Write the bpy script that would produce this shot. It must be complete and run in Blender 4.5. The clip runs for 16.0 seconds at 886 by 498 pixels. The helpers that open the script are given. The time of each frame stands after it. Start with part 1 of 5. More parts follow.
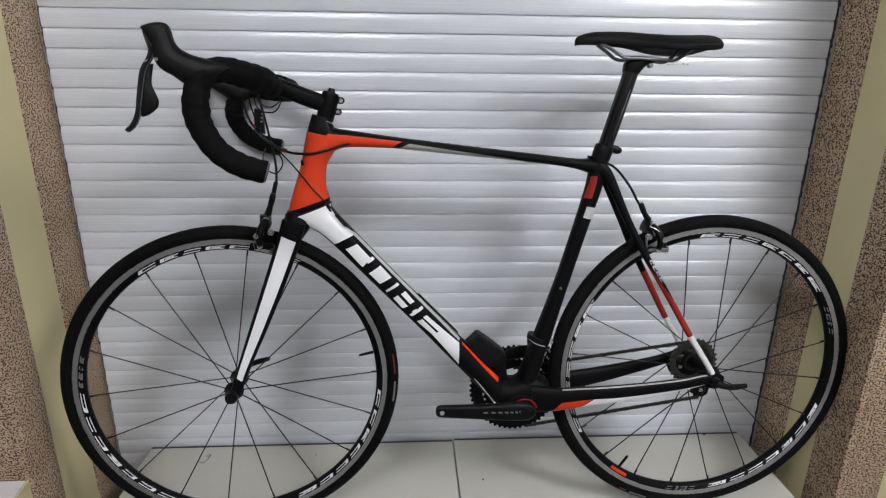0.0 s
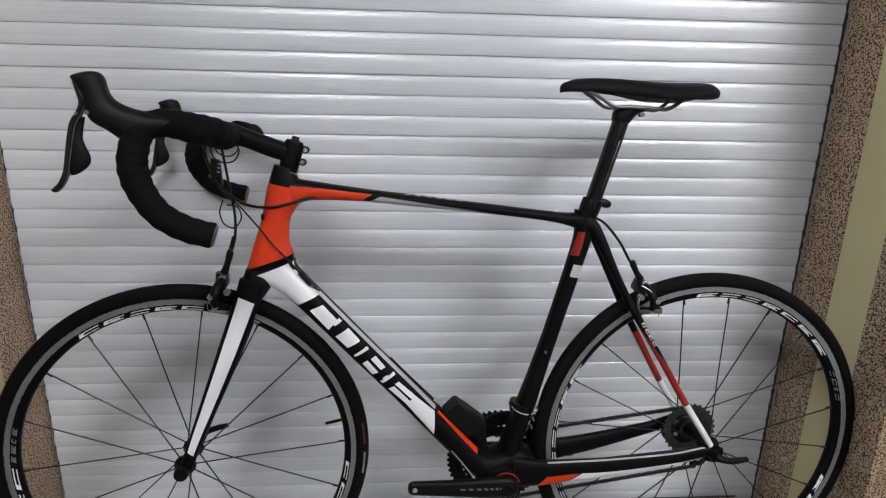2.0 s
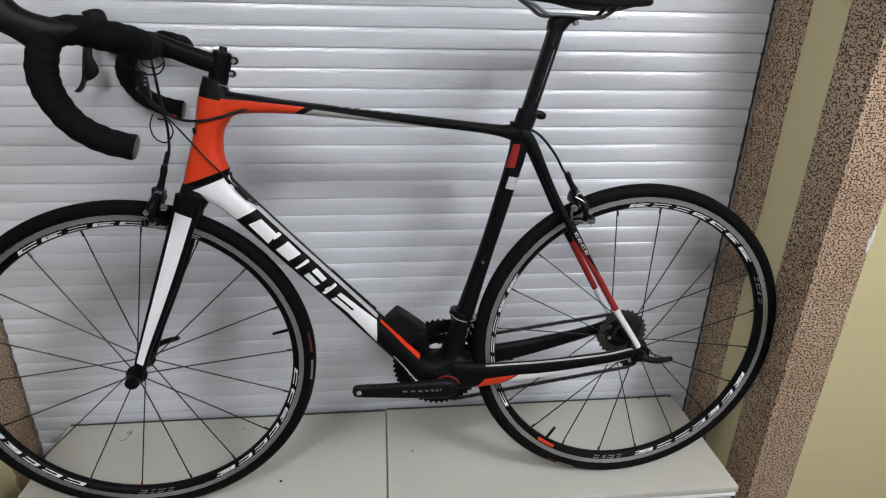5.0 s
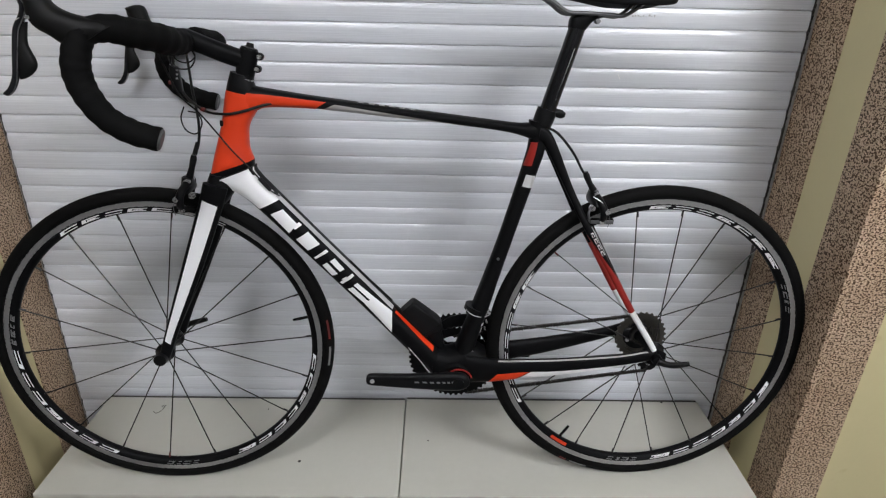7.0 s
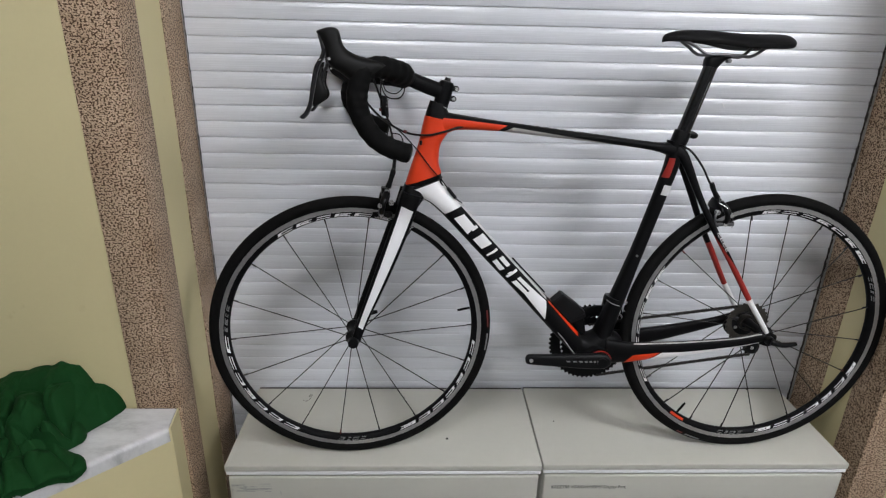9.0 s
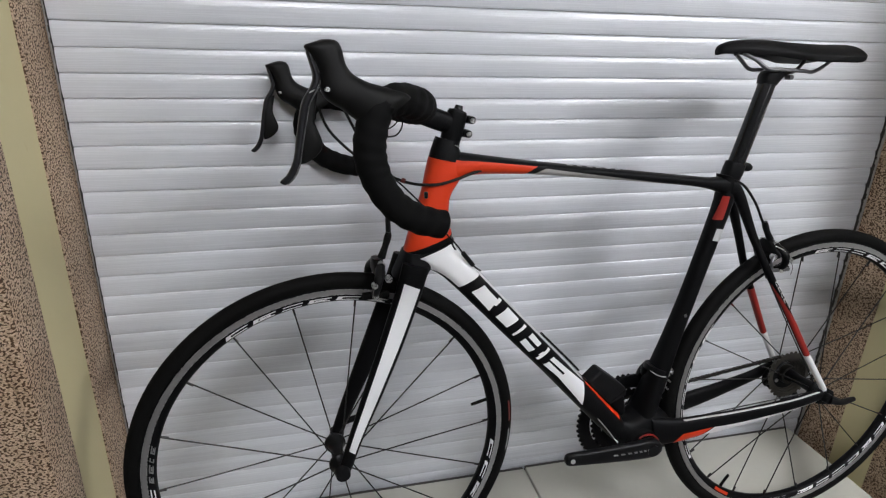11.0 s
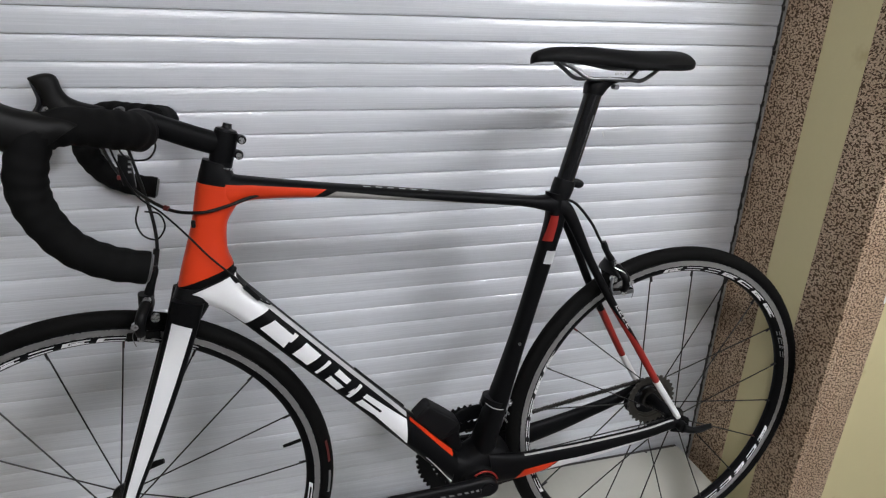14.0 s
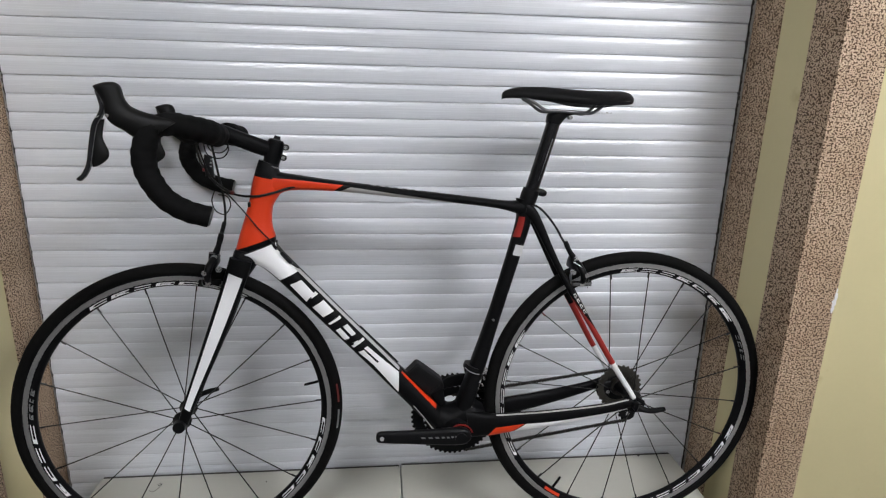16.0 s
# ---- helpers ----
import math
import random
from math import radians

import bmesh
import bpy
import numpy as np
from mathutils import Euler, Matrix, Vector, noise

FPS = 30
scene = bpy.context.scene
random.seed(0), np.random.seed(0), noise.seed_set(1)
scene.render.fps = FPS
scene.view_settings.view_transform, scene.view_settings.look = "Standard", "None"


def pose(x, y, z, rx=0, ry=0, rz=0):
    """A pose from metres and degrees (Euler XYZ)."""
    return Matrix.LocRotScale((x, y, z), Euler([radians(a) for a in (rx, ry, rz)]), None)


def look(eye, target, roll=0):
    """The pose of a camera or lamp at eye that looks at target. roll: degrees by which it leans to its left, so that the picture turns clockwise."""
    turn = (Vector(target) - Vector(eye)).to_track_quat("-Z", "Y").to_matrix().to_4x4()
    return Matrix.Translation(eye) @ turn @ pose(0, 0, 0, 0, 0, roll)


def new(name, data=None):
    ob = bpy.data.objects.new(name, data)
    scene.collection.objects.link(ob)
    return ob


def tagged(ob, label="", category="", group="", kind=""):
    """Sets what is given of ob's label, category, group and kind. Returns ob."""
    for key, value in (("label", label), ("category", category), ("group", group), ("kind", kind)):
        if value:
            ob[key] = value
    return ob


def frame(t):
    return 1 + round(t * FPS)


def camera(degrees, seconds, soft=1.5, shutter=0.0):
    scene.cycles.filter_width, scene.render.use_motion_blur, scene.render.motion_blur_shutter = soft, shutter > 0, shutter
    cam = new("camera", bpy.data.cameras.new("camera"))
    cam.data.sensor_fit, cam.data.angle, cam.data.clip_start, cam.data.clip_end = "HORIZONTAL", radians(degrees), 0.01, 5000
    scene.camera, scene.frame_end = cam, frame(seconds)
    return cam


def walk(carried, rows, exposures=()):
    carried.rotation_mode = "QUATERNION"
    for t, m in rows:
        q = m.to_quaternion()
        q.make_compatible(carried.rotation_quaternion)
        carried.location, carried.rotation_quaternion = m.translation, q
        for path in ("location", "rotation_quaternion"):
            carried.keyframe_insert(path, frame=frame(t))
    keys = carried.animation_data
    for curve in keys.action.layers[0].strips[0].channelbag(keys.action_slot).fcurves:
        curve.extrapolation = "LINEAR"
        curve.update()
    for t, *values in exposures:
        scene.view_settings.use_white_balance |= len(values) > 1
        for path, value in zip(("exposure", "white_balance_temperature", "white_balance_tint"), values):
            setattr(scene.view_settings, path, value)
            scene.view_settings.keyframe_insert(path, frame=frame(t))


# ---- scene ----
cam = camera(74.24, 16.0, soft=1.2)
PATH = [
    (0, (-0.1175, -1.3686, 1.5806), (-0.0006, 0.5325, 0.9703), 0.75),
    (0.5, (-0.0540, -1.3145, 1.5738), (0.0492, 0.5882, 0.9664), 1.04),
    (1, (0.0166, -1.2863, 1.5980), (0.0812, 0.6262, 1.0164), 1.11),
    (1.5, (0.0169, -1.2657, 1.6135), (0.0894, 0.6520, 1.0501), 1.22),
    (2, (-0.0763, -1.2575, 1.6244), (0.0624, 0.6617, 1.0789), 1.31),
    (2.5, (-0.2620, -1.2852, 1.6076), (-0.0478, 0.6304, 1.0740), 1.21),
    (3, (-0.3503, -1.3147, 1.6072), (-0.0859, 0.5926, 1.0667), 1.10),
    (3.5, (-0.3295, -1.3287, 1.6023), (-0.0542, 0.5679, 1.0301), 0.83),
    (4, (-0.2001, -1.3215, 1.6187), (0.0644, 0.5510, 0.9676), 0.91),
    (4.5, (-0.0673, -1.3143, 1.6163), (0.1604, 0.5333, 0.8852), 1.13),
    (4.7, (-0.0329, -1.3048, 1.6108), (0.1862, 0.5309, 0.8478), 1.23),
    (6.8, (0.0636, -1.2707, 1.6129), (0.1064, 0.5531, 0.7931), 1.24),
    (7, (0.0662, -1.3073, 1.6259), (0.1014, 0.5186, 0.8107), 1.31),
    (7.5, (0.0308, -1.3907, 1.6410), (0.0514, 0.4529, 0.8659), 1.40),
    (8, (-0.1025, -1.4524, 1.6581), (-0.0723, 0.3957, 0.8942), 1.49),
    (8.5, (-0.2255, -1.5234, 1.6555), (-0.1859, 0.3333, 0.9131), 1.42),
    (8.7, (-0.2662, -1.5381, 1.6460), (-0.2149, 0.3232, 0.9157), 1.43),
    (10.8, (-0.4777, -1.1788, 1.6341), (-0.0884, 0.6530, 0.9319), 1.63),
    (11, (-0.5085, -1.1269, 1.6448), (-0.0544, 0.6872, 0.9356), 1.68),
    (11.5, (-0.5648, -1.0516, 1.6562), (0.0189, 0.7241, 0.9446), 1.62),
    (12, (-0.5414, -1.0599, 1.6616), (0.0912, 0.6946, 0.9394), 1.57),
    (12.5, (-0.4941, -1.1103, 1.6650), (0.1386, 0.6432, 0.9405), 1.51),
    (13, (-0.4290, -1.1599, 1.6576), (0.1854, 0.5976, 0.9269), 1.47),
    (13.5, (-0.3246, -1.1583, 1.6663), (0.2501, 0.6110, 0.9320), 1.48),
    (14, (-0.1892, -1.0993, 1.6711), (0.3174, 0.6948, 0.9469), 1.48),
    (14.5, (-0.1041, -1.1419, 1.6567), (0.3181, 0.6778, 0.9422), 1.66),
    (15, (-0.0344, -1.3070, 1.6411), (0.2797, 0.5574, 0.9889), 1.41),
    (15.5, (-0.0380, -1.4207, 1.6331), (0.1923, 0.4776, 1.0469), 1.30),
    (16, (-0.0506, -1.4516, 1.6340), (0.1578, 0.4646, 1.1006), 1.43),
]
walk(cam, [(t, look(eye, target, roll)) for t, eye, target, roll in PATH], [(0, 0.0), (1, -0.06), (2, -0.10), (3, -0.08), (4.5, 0.0), (8.5, 0.0), (12, 0.0), (16, 0.0)])


# ---- world, lamps, exposure ----
world = bpy.data.worlds.new("world")
scene.world = world
world.use_nodes = True
world.node_tree.nodes["Background"].inputs[0].default_value = (0.75, 0.85, 1.0, 1)
world.node_tree.nodes["Background"].inputs[1].default_value = 0.05


def area_lamp(name, m, sx, sy, watts, colour):
    lamp = bpy.data.lights.new(name, "AREA")
    lamp.shape, lamp.size, lamp.size_y, lamp.energy, lamp.color = "RECTANGLE", sx, sy, watts, colour
    ob = new(name, lamp)
    ob.matrix_world = m
    return ob


# The third panel, far back, is an added fill that softens the shadows.
LAMPS = ((-0.49, -1.80), (1.50, -1.80), (1.85, -4.70))
for lx, ly in LAMPS:
    area_lamp("panel_lamp", pose(lx, ly, 2.652), 0.58, 0.58, 5.2 if lx < 0 else 9.2, (0.92, 0.93, 0.98))


# ---- materials ----
def nodes_of(name):
    m = bpy.data.materials.new(name)
    m.use_nodes = True
    nt = m.node_tree
    return m, nt, nt.nodes["Principled BSDF"]


def coords(nt, stretch=(1, 1, 1)):
    tc = nt.nodes.new("ShaderNodeTexCoord")
    mp = nt.nodes.new("ShaderNodeMapping")
    mp.inputs["Scale"].default_value = stretch
    nt.links.new(tc.outputs["Object"], mp.inputs["Vector"])
    return mp.outputs["Vector"]


def noise_tex(nt, vec, scale, detail=3.0, rough=0.55):
    n = nt.nodes.new("ShaderNodeTexNoise")
    n.inputs["Scale"].default_value, n.inputs["Detail"].default_value, n.inputs["Roughness"].default_value = scale, detail, rough
    nt.links.new(vec, n.inputs["Vector"])
    return n.outputs["Fac"]


def ramp(nt, fac, stops):
    r = nt.nodes.new("ShaderNodeValToRGB")
    el = r.color_ramp.elements
    el[0].position, el[0].color = stops[0][0], (*stops[0][1], 1)
    el[1].position, el[1].color = stops[-1][0], (*stops[-1][1], 1)
    for p, c in stops[1:-1]:
        e = el.new(p)
        e.color = (*c, 1)
    nt.links.new(fac, r.inputs["Fac"])
    return r.outputs["Color"]


def mixed(nt, fac, a, b, mode="MIX", amount=None):
    m = nt.nodes.new("ShaderNodeMix")
    m.data_type, m.blend_type = "RGBA", mode
    if amount is not None:
        m.inputs["Factor"].default_value = amount
    else:
        nt.links.new(fac, m.inputs["Factor"])
    for v, sock in ((a, m.inputs["A"]), (b, m.inputs["B"])):
        if isinstance(v, tuple):
            sock.default_value = (*v, 1)
        else:
            nt.links.new(v, sock)
    return m.outputs["Result"]


def bumped(nt, bsdf, fac, strength, distance):
    b = nt.nodes.new("ShaderNodeBump")
    b.inputs["Strength"].default_value, b.inputs["Distance"].default_value = strength, distance
    nt.links.new(fac, b.inputs["Height"])
    nt.links.new(b.outputs["Normal"], bsdf.inputs["Normal"])


def scaled(c, k):
    return tuple(min(1, v * k) for v in c)


def surface(name, colour, rough=0.5, metal=0.0, vary=0.12, coarse=6.0, fine=160.0, bump=0.15, depth=0.0005,
            stretch=(1, 1, 1), rough_vary=0.1, spec=0.5, coat=0.0):
    """A painted, rubber or metal surface with variation at two scales and fine relief."""
    m, nt, bsdf = nodes_of(name)
    v = coords(nt, stretch)
    big, small = noise_tex(nt, v, coarse), noise_tex(nt, v, fine, 4)
    c1 = mixed(nt, big, scaled(colour, 1 - vary), scaled(colour, 1 + vary))
    c2 = mixed(nt, small, scaled(colour, 1 - vary * 0.7), scaled(colour, 1 + vary * 0.7))
    nt.links.new(mixed(nt, None, c1, c2, amount=0.5), bsdf.inputs["Base Color"])
    r = nt.nodes.new("ShaderNodeMapRange")
    r.inputs["To Min"].default_value, r.inputs["To Max"].default_value = max(0.02, rough - rough_vary), min(1, rough + rough_vary)
    nt.links.new(small, r.inputs["Value"])
    nt.links.new(r.outputs["Result"], bsdf.inputs["Roughness"])
    bsdf.inputs["Metallic"].default_value = metal
    bsdf.inputs["Specular IOR Level"].default_value = spec
    bsdf.inputs["Coat Weight"].default_value = coat
    if bump:
        bumped(nt, bsdf, small, bump, depth)
    return m


def granule_plaster(name):
    """Resin plaster: pale pinkish ground with short dark brown worm-like pits between the granules."""
    m, nt, bsdf = nodes_of(name)
    v = coords(nt, (1, 1, 1.35))
    worm = noise_tex(nt, v, 222, 0.5, 0.4)
    tone = noise_tex(nt, v, 330, 2)
    big = noise_tex(nt, v, 9, 3)
    ground = ramp(nt, tone, [(0.36, (0.405, 0.295, 0.200)), (0.5, (0.545, 0.405, 0.285)), (0.66, (0.72, 0.56, 0.415))])
    dark = ramp(nt, worm, [(0.430, (0.17, 0.125, 0.083)), (0.495, (1, 1, 1))])
    col = mixed(nt, None, ground, dark, "MULTIPLY", 1.0)
    wear = ramp(nt, big, [(0.35, (0.84, 0.80, 0.77)), (0.65, (1.0, 1.0, 1.0))])
    nt.links.new(mixed(nt, None, col, wear, "MULTIPLY", 1.0), bsdf.inputs["Base Color"])
    bsdf.inputs["Roughness"].default_value = 0.55
    bsdf.inputs["Specular IOR Level"].default_value = 0.3
    bumped(nt, bsdf, worm, 0.7, 0.0016)
    return m


def shutter_paint(name):
    """White coated aluminium, drawn lengthwise: long faint streaks in gloss and tone."""
    m, nt, bsdf = nodes_of(name)
    v = coords(nt, (0.9, 1, 1))
    info = nt.nodes.new("ShaderNodeObjectInfo")
    shift = nt.nodes.new("ShaderNodeVectorMath")
    shift.operation = "MULTIPLY_ADD"
    nt.links.new(info.outputs["Random"], shift.inputs[0])
    shift.inputs[1].default_value = (37.0, 11.0, 900.0)
    nt.links.new(coords(nt, (2.6, 1, 520)), shift.inputs[2])
    streak = noise_tex(nt, shift.outputs["Vector"], 1.0, 6, 0.68)
    blotch = noise_tex(nt, v, 3.0, 3)
    c = ramp(nt, streak, [(0.3, (0.64, 0.66, 0.70)), (0.7, (0.75, 0.77, 0.805))])
    c = mixed(nt, None, c, ramp(nt, blotch, [(0.35, (0.93, 0.93, 0.94)), (0.65, (1, 1, 1))]), "MULTIPLY", 1.0)
    c = mixed(nt, None, c, ramp(nt, info.outputs["Random"], [(0.0, (0.955, 0.955, 0.955)), (1.0, (1, 1, 1))]), "MULTIPLY", 1.0)
    nt.links.new(c, bsdf.inputs["Base Color"])
    r = nt.nodes.new("ShaderNodeMapRange")
    r.inputs["From Min"].default_value, r.inputs["From Max"].default_value = 0.3, 0.7
    r.inputs["To Min"].default_value, r.inputs["To Max"].default_value = 0.36, 0.17
    nt.links.new(streak, r.inputs["Value"])
    nt.links.new(r.outputs["Result"], bsdf.inputs["Roughness"])
    bsdf.inputs["Specular IOR Level"].default_value = 1.0
    bsdf.inputs["Coat Weight"].default_value = 0.48
    bsdf.inputs["Coat Roughness"].default_value = 0.40
    bumped(nt, bsdf, streak, 0.55, 0.0006)
    return m


def marble_stone(name):
    m, nt, bsdf = nodes_of(name)
    v = coords(nt, (1, 2.2, 1))
    vein = noise_tex(nt, v, 9, 6, 0.65)
    c = ramp(nt, vein, [(0.3, (0.38, 0.38, 0.385)), (0.48, (0.55, 0.55, 0.555)), (0.7, (0.66, 0.66, 0.66))])
    nt.links.new(c, bsdf.inputs["Base Color"])
    bsdf.inputs["Roughness"].default_value = 0.22
    bumped(nt, bsdf, noise_tex(nt, v, 120), 0.05, 0.0004)
    return m


M_SHUTTER = shutter_paint("shutter_paint")
M_STONE = granule_plaster("granule_plaster")
M_CREAM = surface("cream_wall_paint", (0.597, 0.528, 0.300), 0.55, vary=0.07, coarse=3, fine=90, bump=0.25, depth=0.0006)
_nt = M_CREAM.node_tree
_b = _nt.nodes["Principled BSDF"]
_old = _b.inputs["Base Color"].links[0].from_socket
_stain = ramp(_nt, noise_tex(_nt, coords(_nt, (1, 1, 0.8)), 8.5, 4, 0.6), [(0.66, (1, 1, 1)), (0.76, (0.80, 0.76, 0.68))])
_nt.links.new(mixed(_nt, None, _old, _stain, "MULTIPLY", 1.0), _b.inputs["Base Color"])
M_RAIL = surface("rail_metal", (0.42, 0.40, 0.38), 0.4, 0.6, vary=0.2)
M_BRUSH = surface("dark_brush", (0.04, 0.036, 0.032), 0.9, vary=0.3, fine=400, bump=0.8, depth=0.002)
M_CABINET = surface("cabinet_enamel", (0.465, 0.459, 0.405), 0.46, vary=0.10, coarse=5, fine=60, bump=0.0, rough_vary=0.06)
M_GAPSTRIP = surface("raw_board_edge", (0.055, 0.052, 0.048), 0.8, vary=0.4, coarse=25, fine=300)
M_SMUDGE = surface("grey_smudge", (0.30, 0.30, 0.29), 0.6, vary=0.4, coarse=60, fine=200)
M_SPECK = surface("dark_dirt", (0.035, 0.033, 0.03), 0.8, vary=0.3)
M_MARBLE = marble_stone("grey_marble")
M_CLOTH = surface("green_cloth", (0.0034, 0.040, 0.0075), 0.85, vary=0.25, coarse=12, fine=700, bump=0.5, depth=0.0006, spec=0.2)
# Floor, ceiling and room walls are unseen; tones set for the light they bounce.
M_FLOOR = surface("floor_tile", (0.085, 0.081, 0.078), 0.35, vary=0.1, coarse=5)
M_CEIL = surface("ceiling_paint", (0.82, 0.82, 0.81), 0.8, vary=0.04)
M_ROOM = surface("room_paint", (0.19, 0.187, 0.18), 0.7, vary=0.05)
M_MATT = surface("matt_black_paint", (0.0042, 0.0042, 0.0046), 0.46, vary=0.2, coarse=8, fine=500, bump=0.05, spec=0.09)
M_BATTERY = surface("battery_plastic", (0.006, 0.006, 0.0064), 0.55, vary=0.2, coarse=30, fine=700, bump=0.1, spec=0.16)
M_GLOSS = surface("gloss_black_paint", (0.008, 0.008, 0.009), 0.16, vary=0.15, bump=0.0, spec=0.4)
M_BLACKALU = surface("black_anodised", (0.006, 0.006, 0.0065), 0.38, 0.1, vary=0.2, fine=400, bump=0.05, spec=0.16)
M_ORANGE = surface("orange_paint", (0.62, 0.043, 0.010), 0.42, vary=0.06, fine=300, bump=0.03, spec=0.3)
M_RED = surface("red_paint", (0.27, 0.016, 0.011), 0.36, vary=0.08, fine=300, bump=0.03)
M_DARKRED = surface("dark_red_plastic", (0.10, 0.008, 0.006), 0.45, vary=0.1)
M_WHITE = surface("white_paint", (0.80, 0.80, 0.80), 0.34, vary=0.03, fine=300, bump=0.03)
M_PALE = surface("pale_paint", (0.50, 0.50, 0.50), 0.4, vary=0.06)
M_GREY = surface("grey_paint", (0.36, 0.345, 0.33), 0.4, vary=0.06)
M_TAPE = surface("black_bar_tape", (0.0035, 0.0035, 0.0035), 0.82, vary=0.25, coarse=30, fine=900, bump=0.5, depth=0.0006, spec=0.10)
M_HOOD = surface("hood_rubber", (0.0048, 0.0047, 0.0045), 0.50, vary=0.15, coarse=25, fine=1200, bump=0.25, depth=0.0004, spec=0.15)
M_RUBBER = surface("tyre_rubber", (0.0045, 0.0044, 0.0042), 0.7, vary=0.22, coarse=15, fine=600, bump=0.35, depth=0.0005, spec=0.08)
M_SADDLE = surface("saddle_cover", (0.005, 0.0048, 0.005), 0.6, vary=0.2, coarse=20, fine=1000, bump=0.3, depth=0.0003, spec=0.16)
M_TRACK = surface("brake_track", (0.36, 0.355, 0.345), 0.36, 0.70, vary=0.22, coarse=14, fine=300, bump=0.1)
M_STEEL = surface("steel", (0.55, 0.55, 0.54), 0.28, 0.9, vary=0.15, fine=300, bump=0.05)
M_DARKSTEEL = surface("dark_steel", (0.050, 0.047, 0.042), 0.34, 0.8, vary=0.5, coarse=60, fine=400)
M_SPROCKET = surface("sprocket_steel", (0.10, 0.094, 0.082), 0.40, 0.85, vary=0.5, coarse=70, fine=400)
M_RAILS = surface("rail_grey", (0.16, 0.16, 0.165), 0.35, 0.7, vary=0.15)
M_SPOKE = surface("black_spoke", (0.008, 0.007, 0.007), 0.4, 0.2, vary=0.2)
M_CABLE = surface("cable_housing", (0.004, 0.004, 0.004), 0.45, vary=0.2, spec=0.2)
M_OPALS = []
for _k in (17.0, 32.5):
    _m, _nt, _b = nodes_of("opal_diffuser")
    _b.inputs["Emission Color"].default_value = (0.92, 0.93, 0.98, 1)
    _b.inputs["Emission Strength"].default_value = _k
    M_OPALS.append(_m)
M_LEVER = surface("dark_lever_metal", (0.016, 0.016, 0.018), 0.33, 0.35, vary=0.25, fine=500, bump=0.04, spec=0.35)
M_PLUG = surface("plug_plastic", (0.075, 0.075, 0.075), 0.45, vary=0.3, coarse=120, fine=500)
M_LEVEREDGE = surface("worn_lever_edge", (0.14, 0.14, 0.145), 0.3, 0.6, vary=0.4, coarse=40, fine=300)
M_INK = surface("black_ink", (0.02, 0.02, 0.022), 0.6)
M_DULLPRINT = surface("dull_print", (0.17, 0.17, 0.17), 0.4)
M_PRINT = surface("grey_print", (0.42, 0.42, 0.42), 0.4)


# ---- mesh helpers ----
def part(name, bm, material, parent=None, label="", smooth=True):
    """Links a bmesh as one mesh object under a thing or a part."""
    me = bpy.data.meshes.new(name)
    bmesh.ops.recalc_face_normals(bm, faces=bm.faces)
    bm.to_mesh(me)
    bm.free()
    me.materials.append(material)
    if smooth:
        me.shade_smooth()
        me.set_sharp_from_angle(angle=radians(38))
    ob = new(name, me)
    if parent:
        ob.parent = parent
    if label:
        tagged(ob, label)
    return ob


def again(ob, m, parent):
    """The same mesh once more as an object of its own."""
    o = new(ob.name.split(".")[0], ob.data)
    o.parent = parent
    o.matrix_basis = m
    return o


def block(x0, x1, y0, y1, z0, z1, bevel=0.0, seg=2, bm=None):
    own = bmesh.new()
    bmesh.ops.create_cube(own, size=1)
    for v in own.verts:
        v.co = Vector(((x0 + x1) / 2 + v.co.x * (x1 - x0), (y0 + y1) / 2 + v.co.y * (y1 - y0), (z0 + z1) / 2 + v.co.z * (z1 - z0)))
    if bevel:
        bmesh.ops.bevel(own, geom=own.edges[:], offset=bevel, segments=seg, affect="EDGES", profile=0.5)
    if bm is None:
        return own
    me = bpy.data.meshes.new("tmp")
    own.to_mesh(me)
    own.free()
    bm.from_mesh(me)
    bpy.data.meshes.remove(me)
    return bm


def catmull(rows, s):
    """A smooth value at s (0 to 1) through rows of numbers."""
    n = len(rows) - 1
    f = min(max(s, 0), 1) * n
    i = min(int(f), n - 1)
    t = f - i
    p1, p2 = np.array(rows[i], float), np.array(rows[i + 1], float)
    p0 = np.array(rows[i - 1], float) if i else 2 * p1 - p2
    p3 = np.array(rows[i + 2], float) if i + 2 <= n else 2 * p2 - p1
    return 0.5 * (2 * p1 + (p2 - p0) * t + (2 * p0 - 5 * p1 + 4 * p2 - p3) * t * t + (3 * p1 - p0 - 3 * p2 + p3) * t ** 3)


def skin(rings, closed=True, caps=True, bm=None):
    bm = bm or bmesh.new()
    vs = [[bm.verts.new(p) for p in ring] for ring in rings]
    n = len(vs[0])
    for a, b in zip(vs, vs[1:]):
        for k in range(n if closed else n - 1):
            bm.faces.new((a[k], a[(k + 1) % n], b[(k + 1) % n], b[k]))
    if caps and closed:
        bm.faces.new(vs[0][::-1])
        bm.faces.new(vs[-1])
    return bm


def power(v, e):
    return math.copysign(abs(v) ** (2 / e), v)


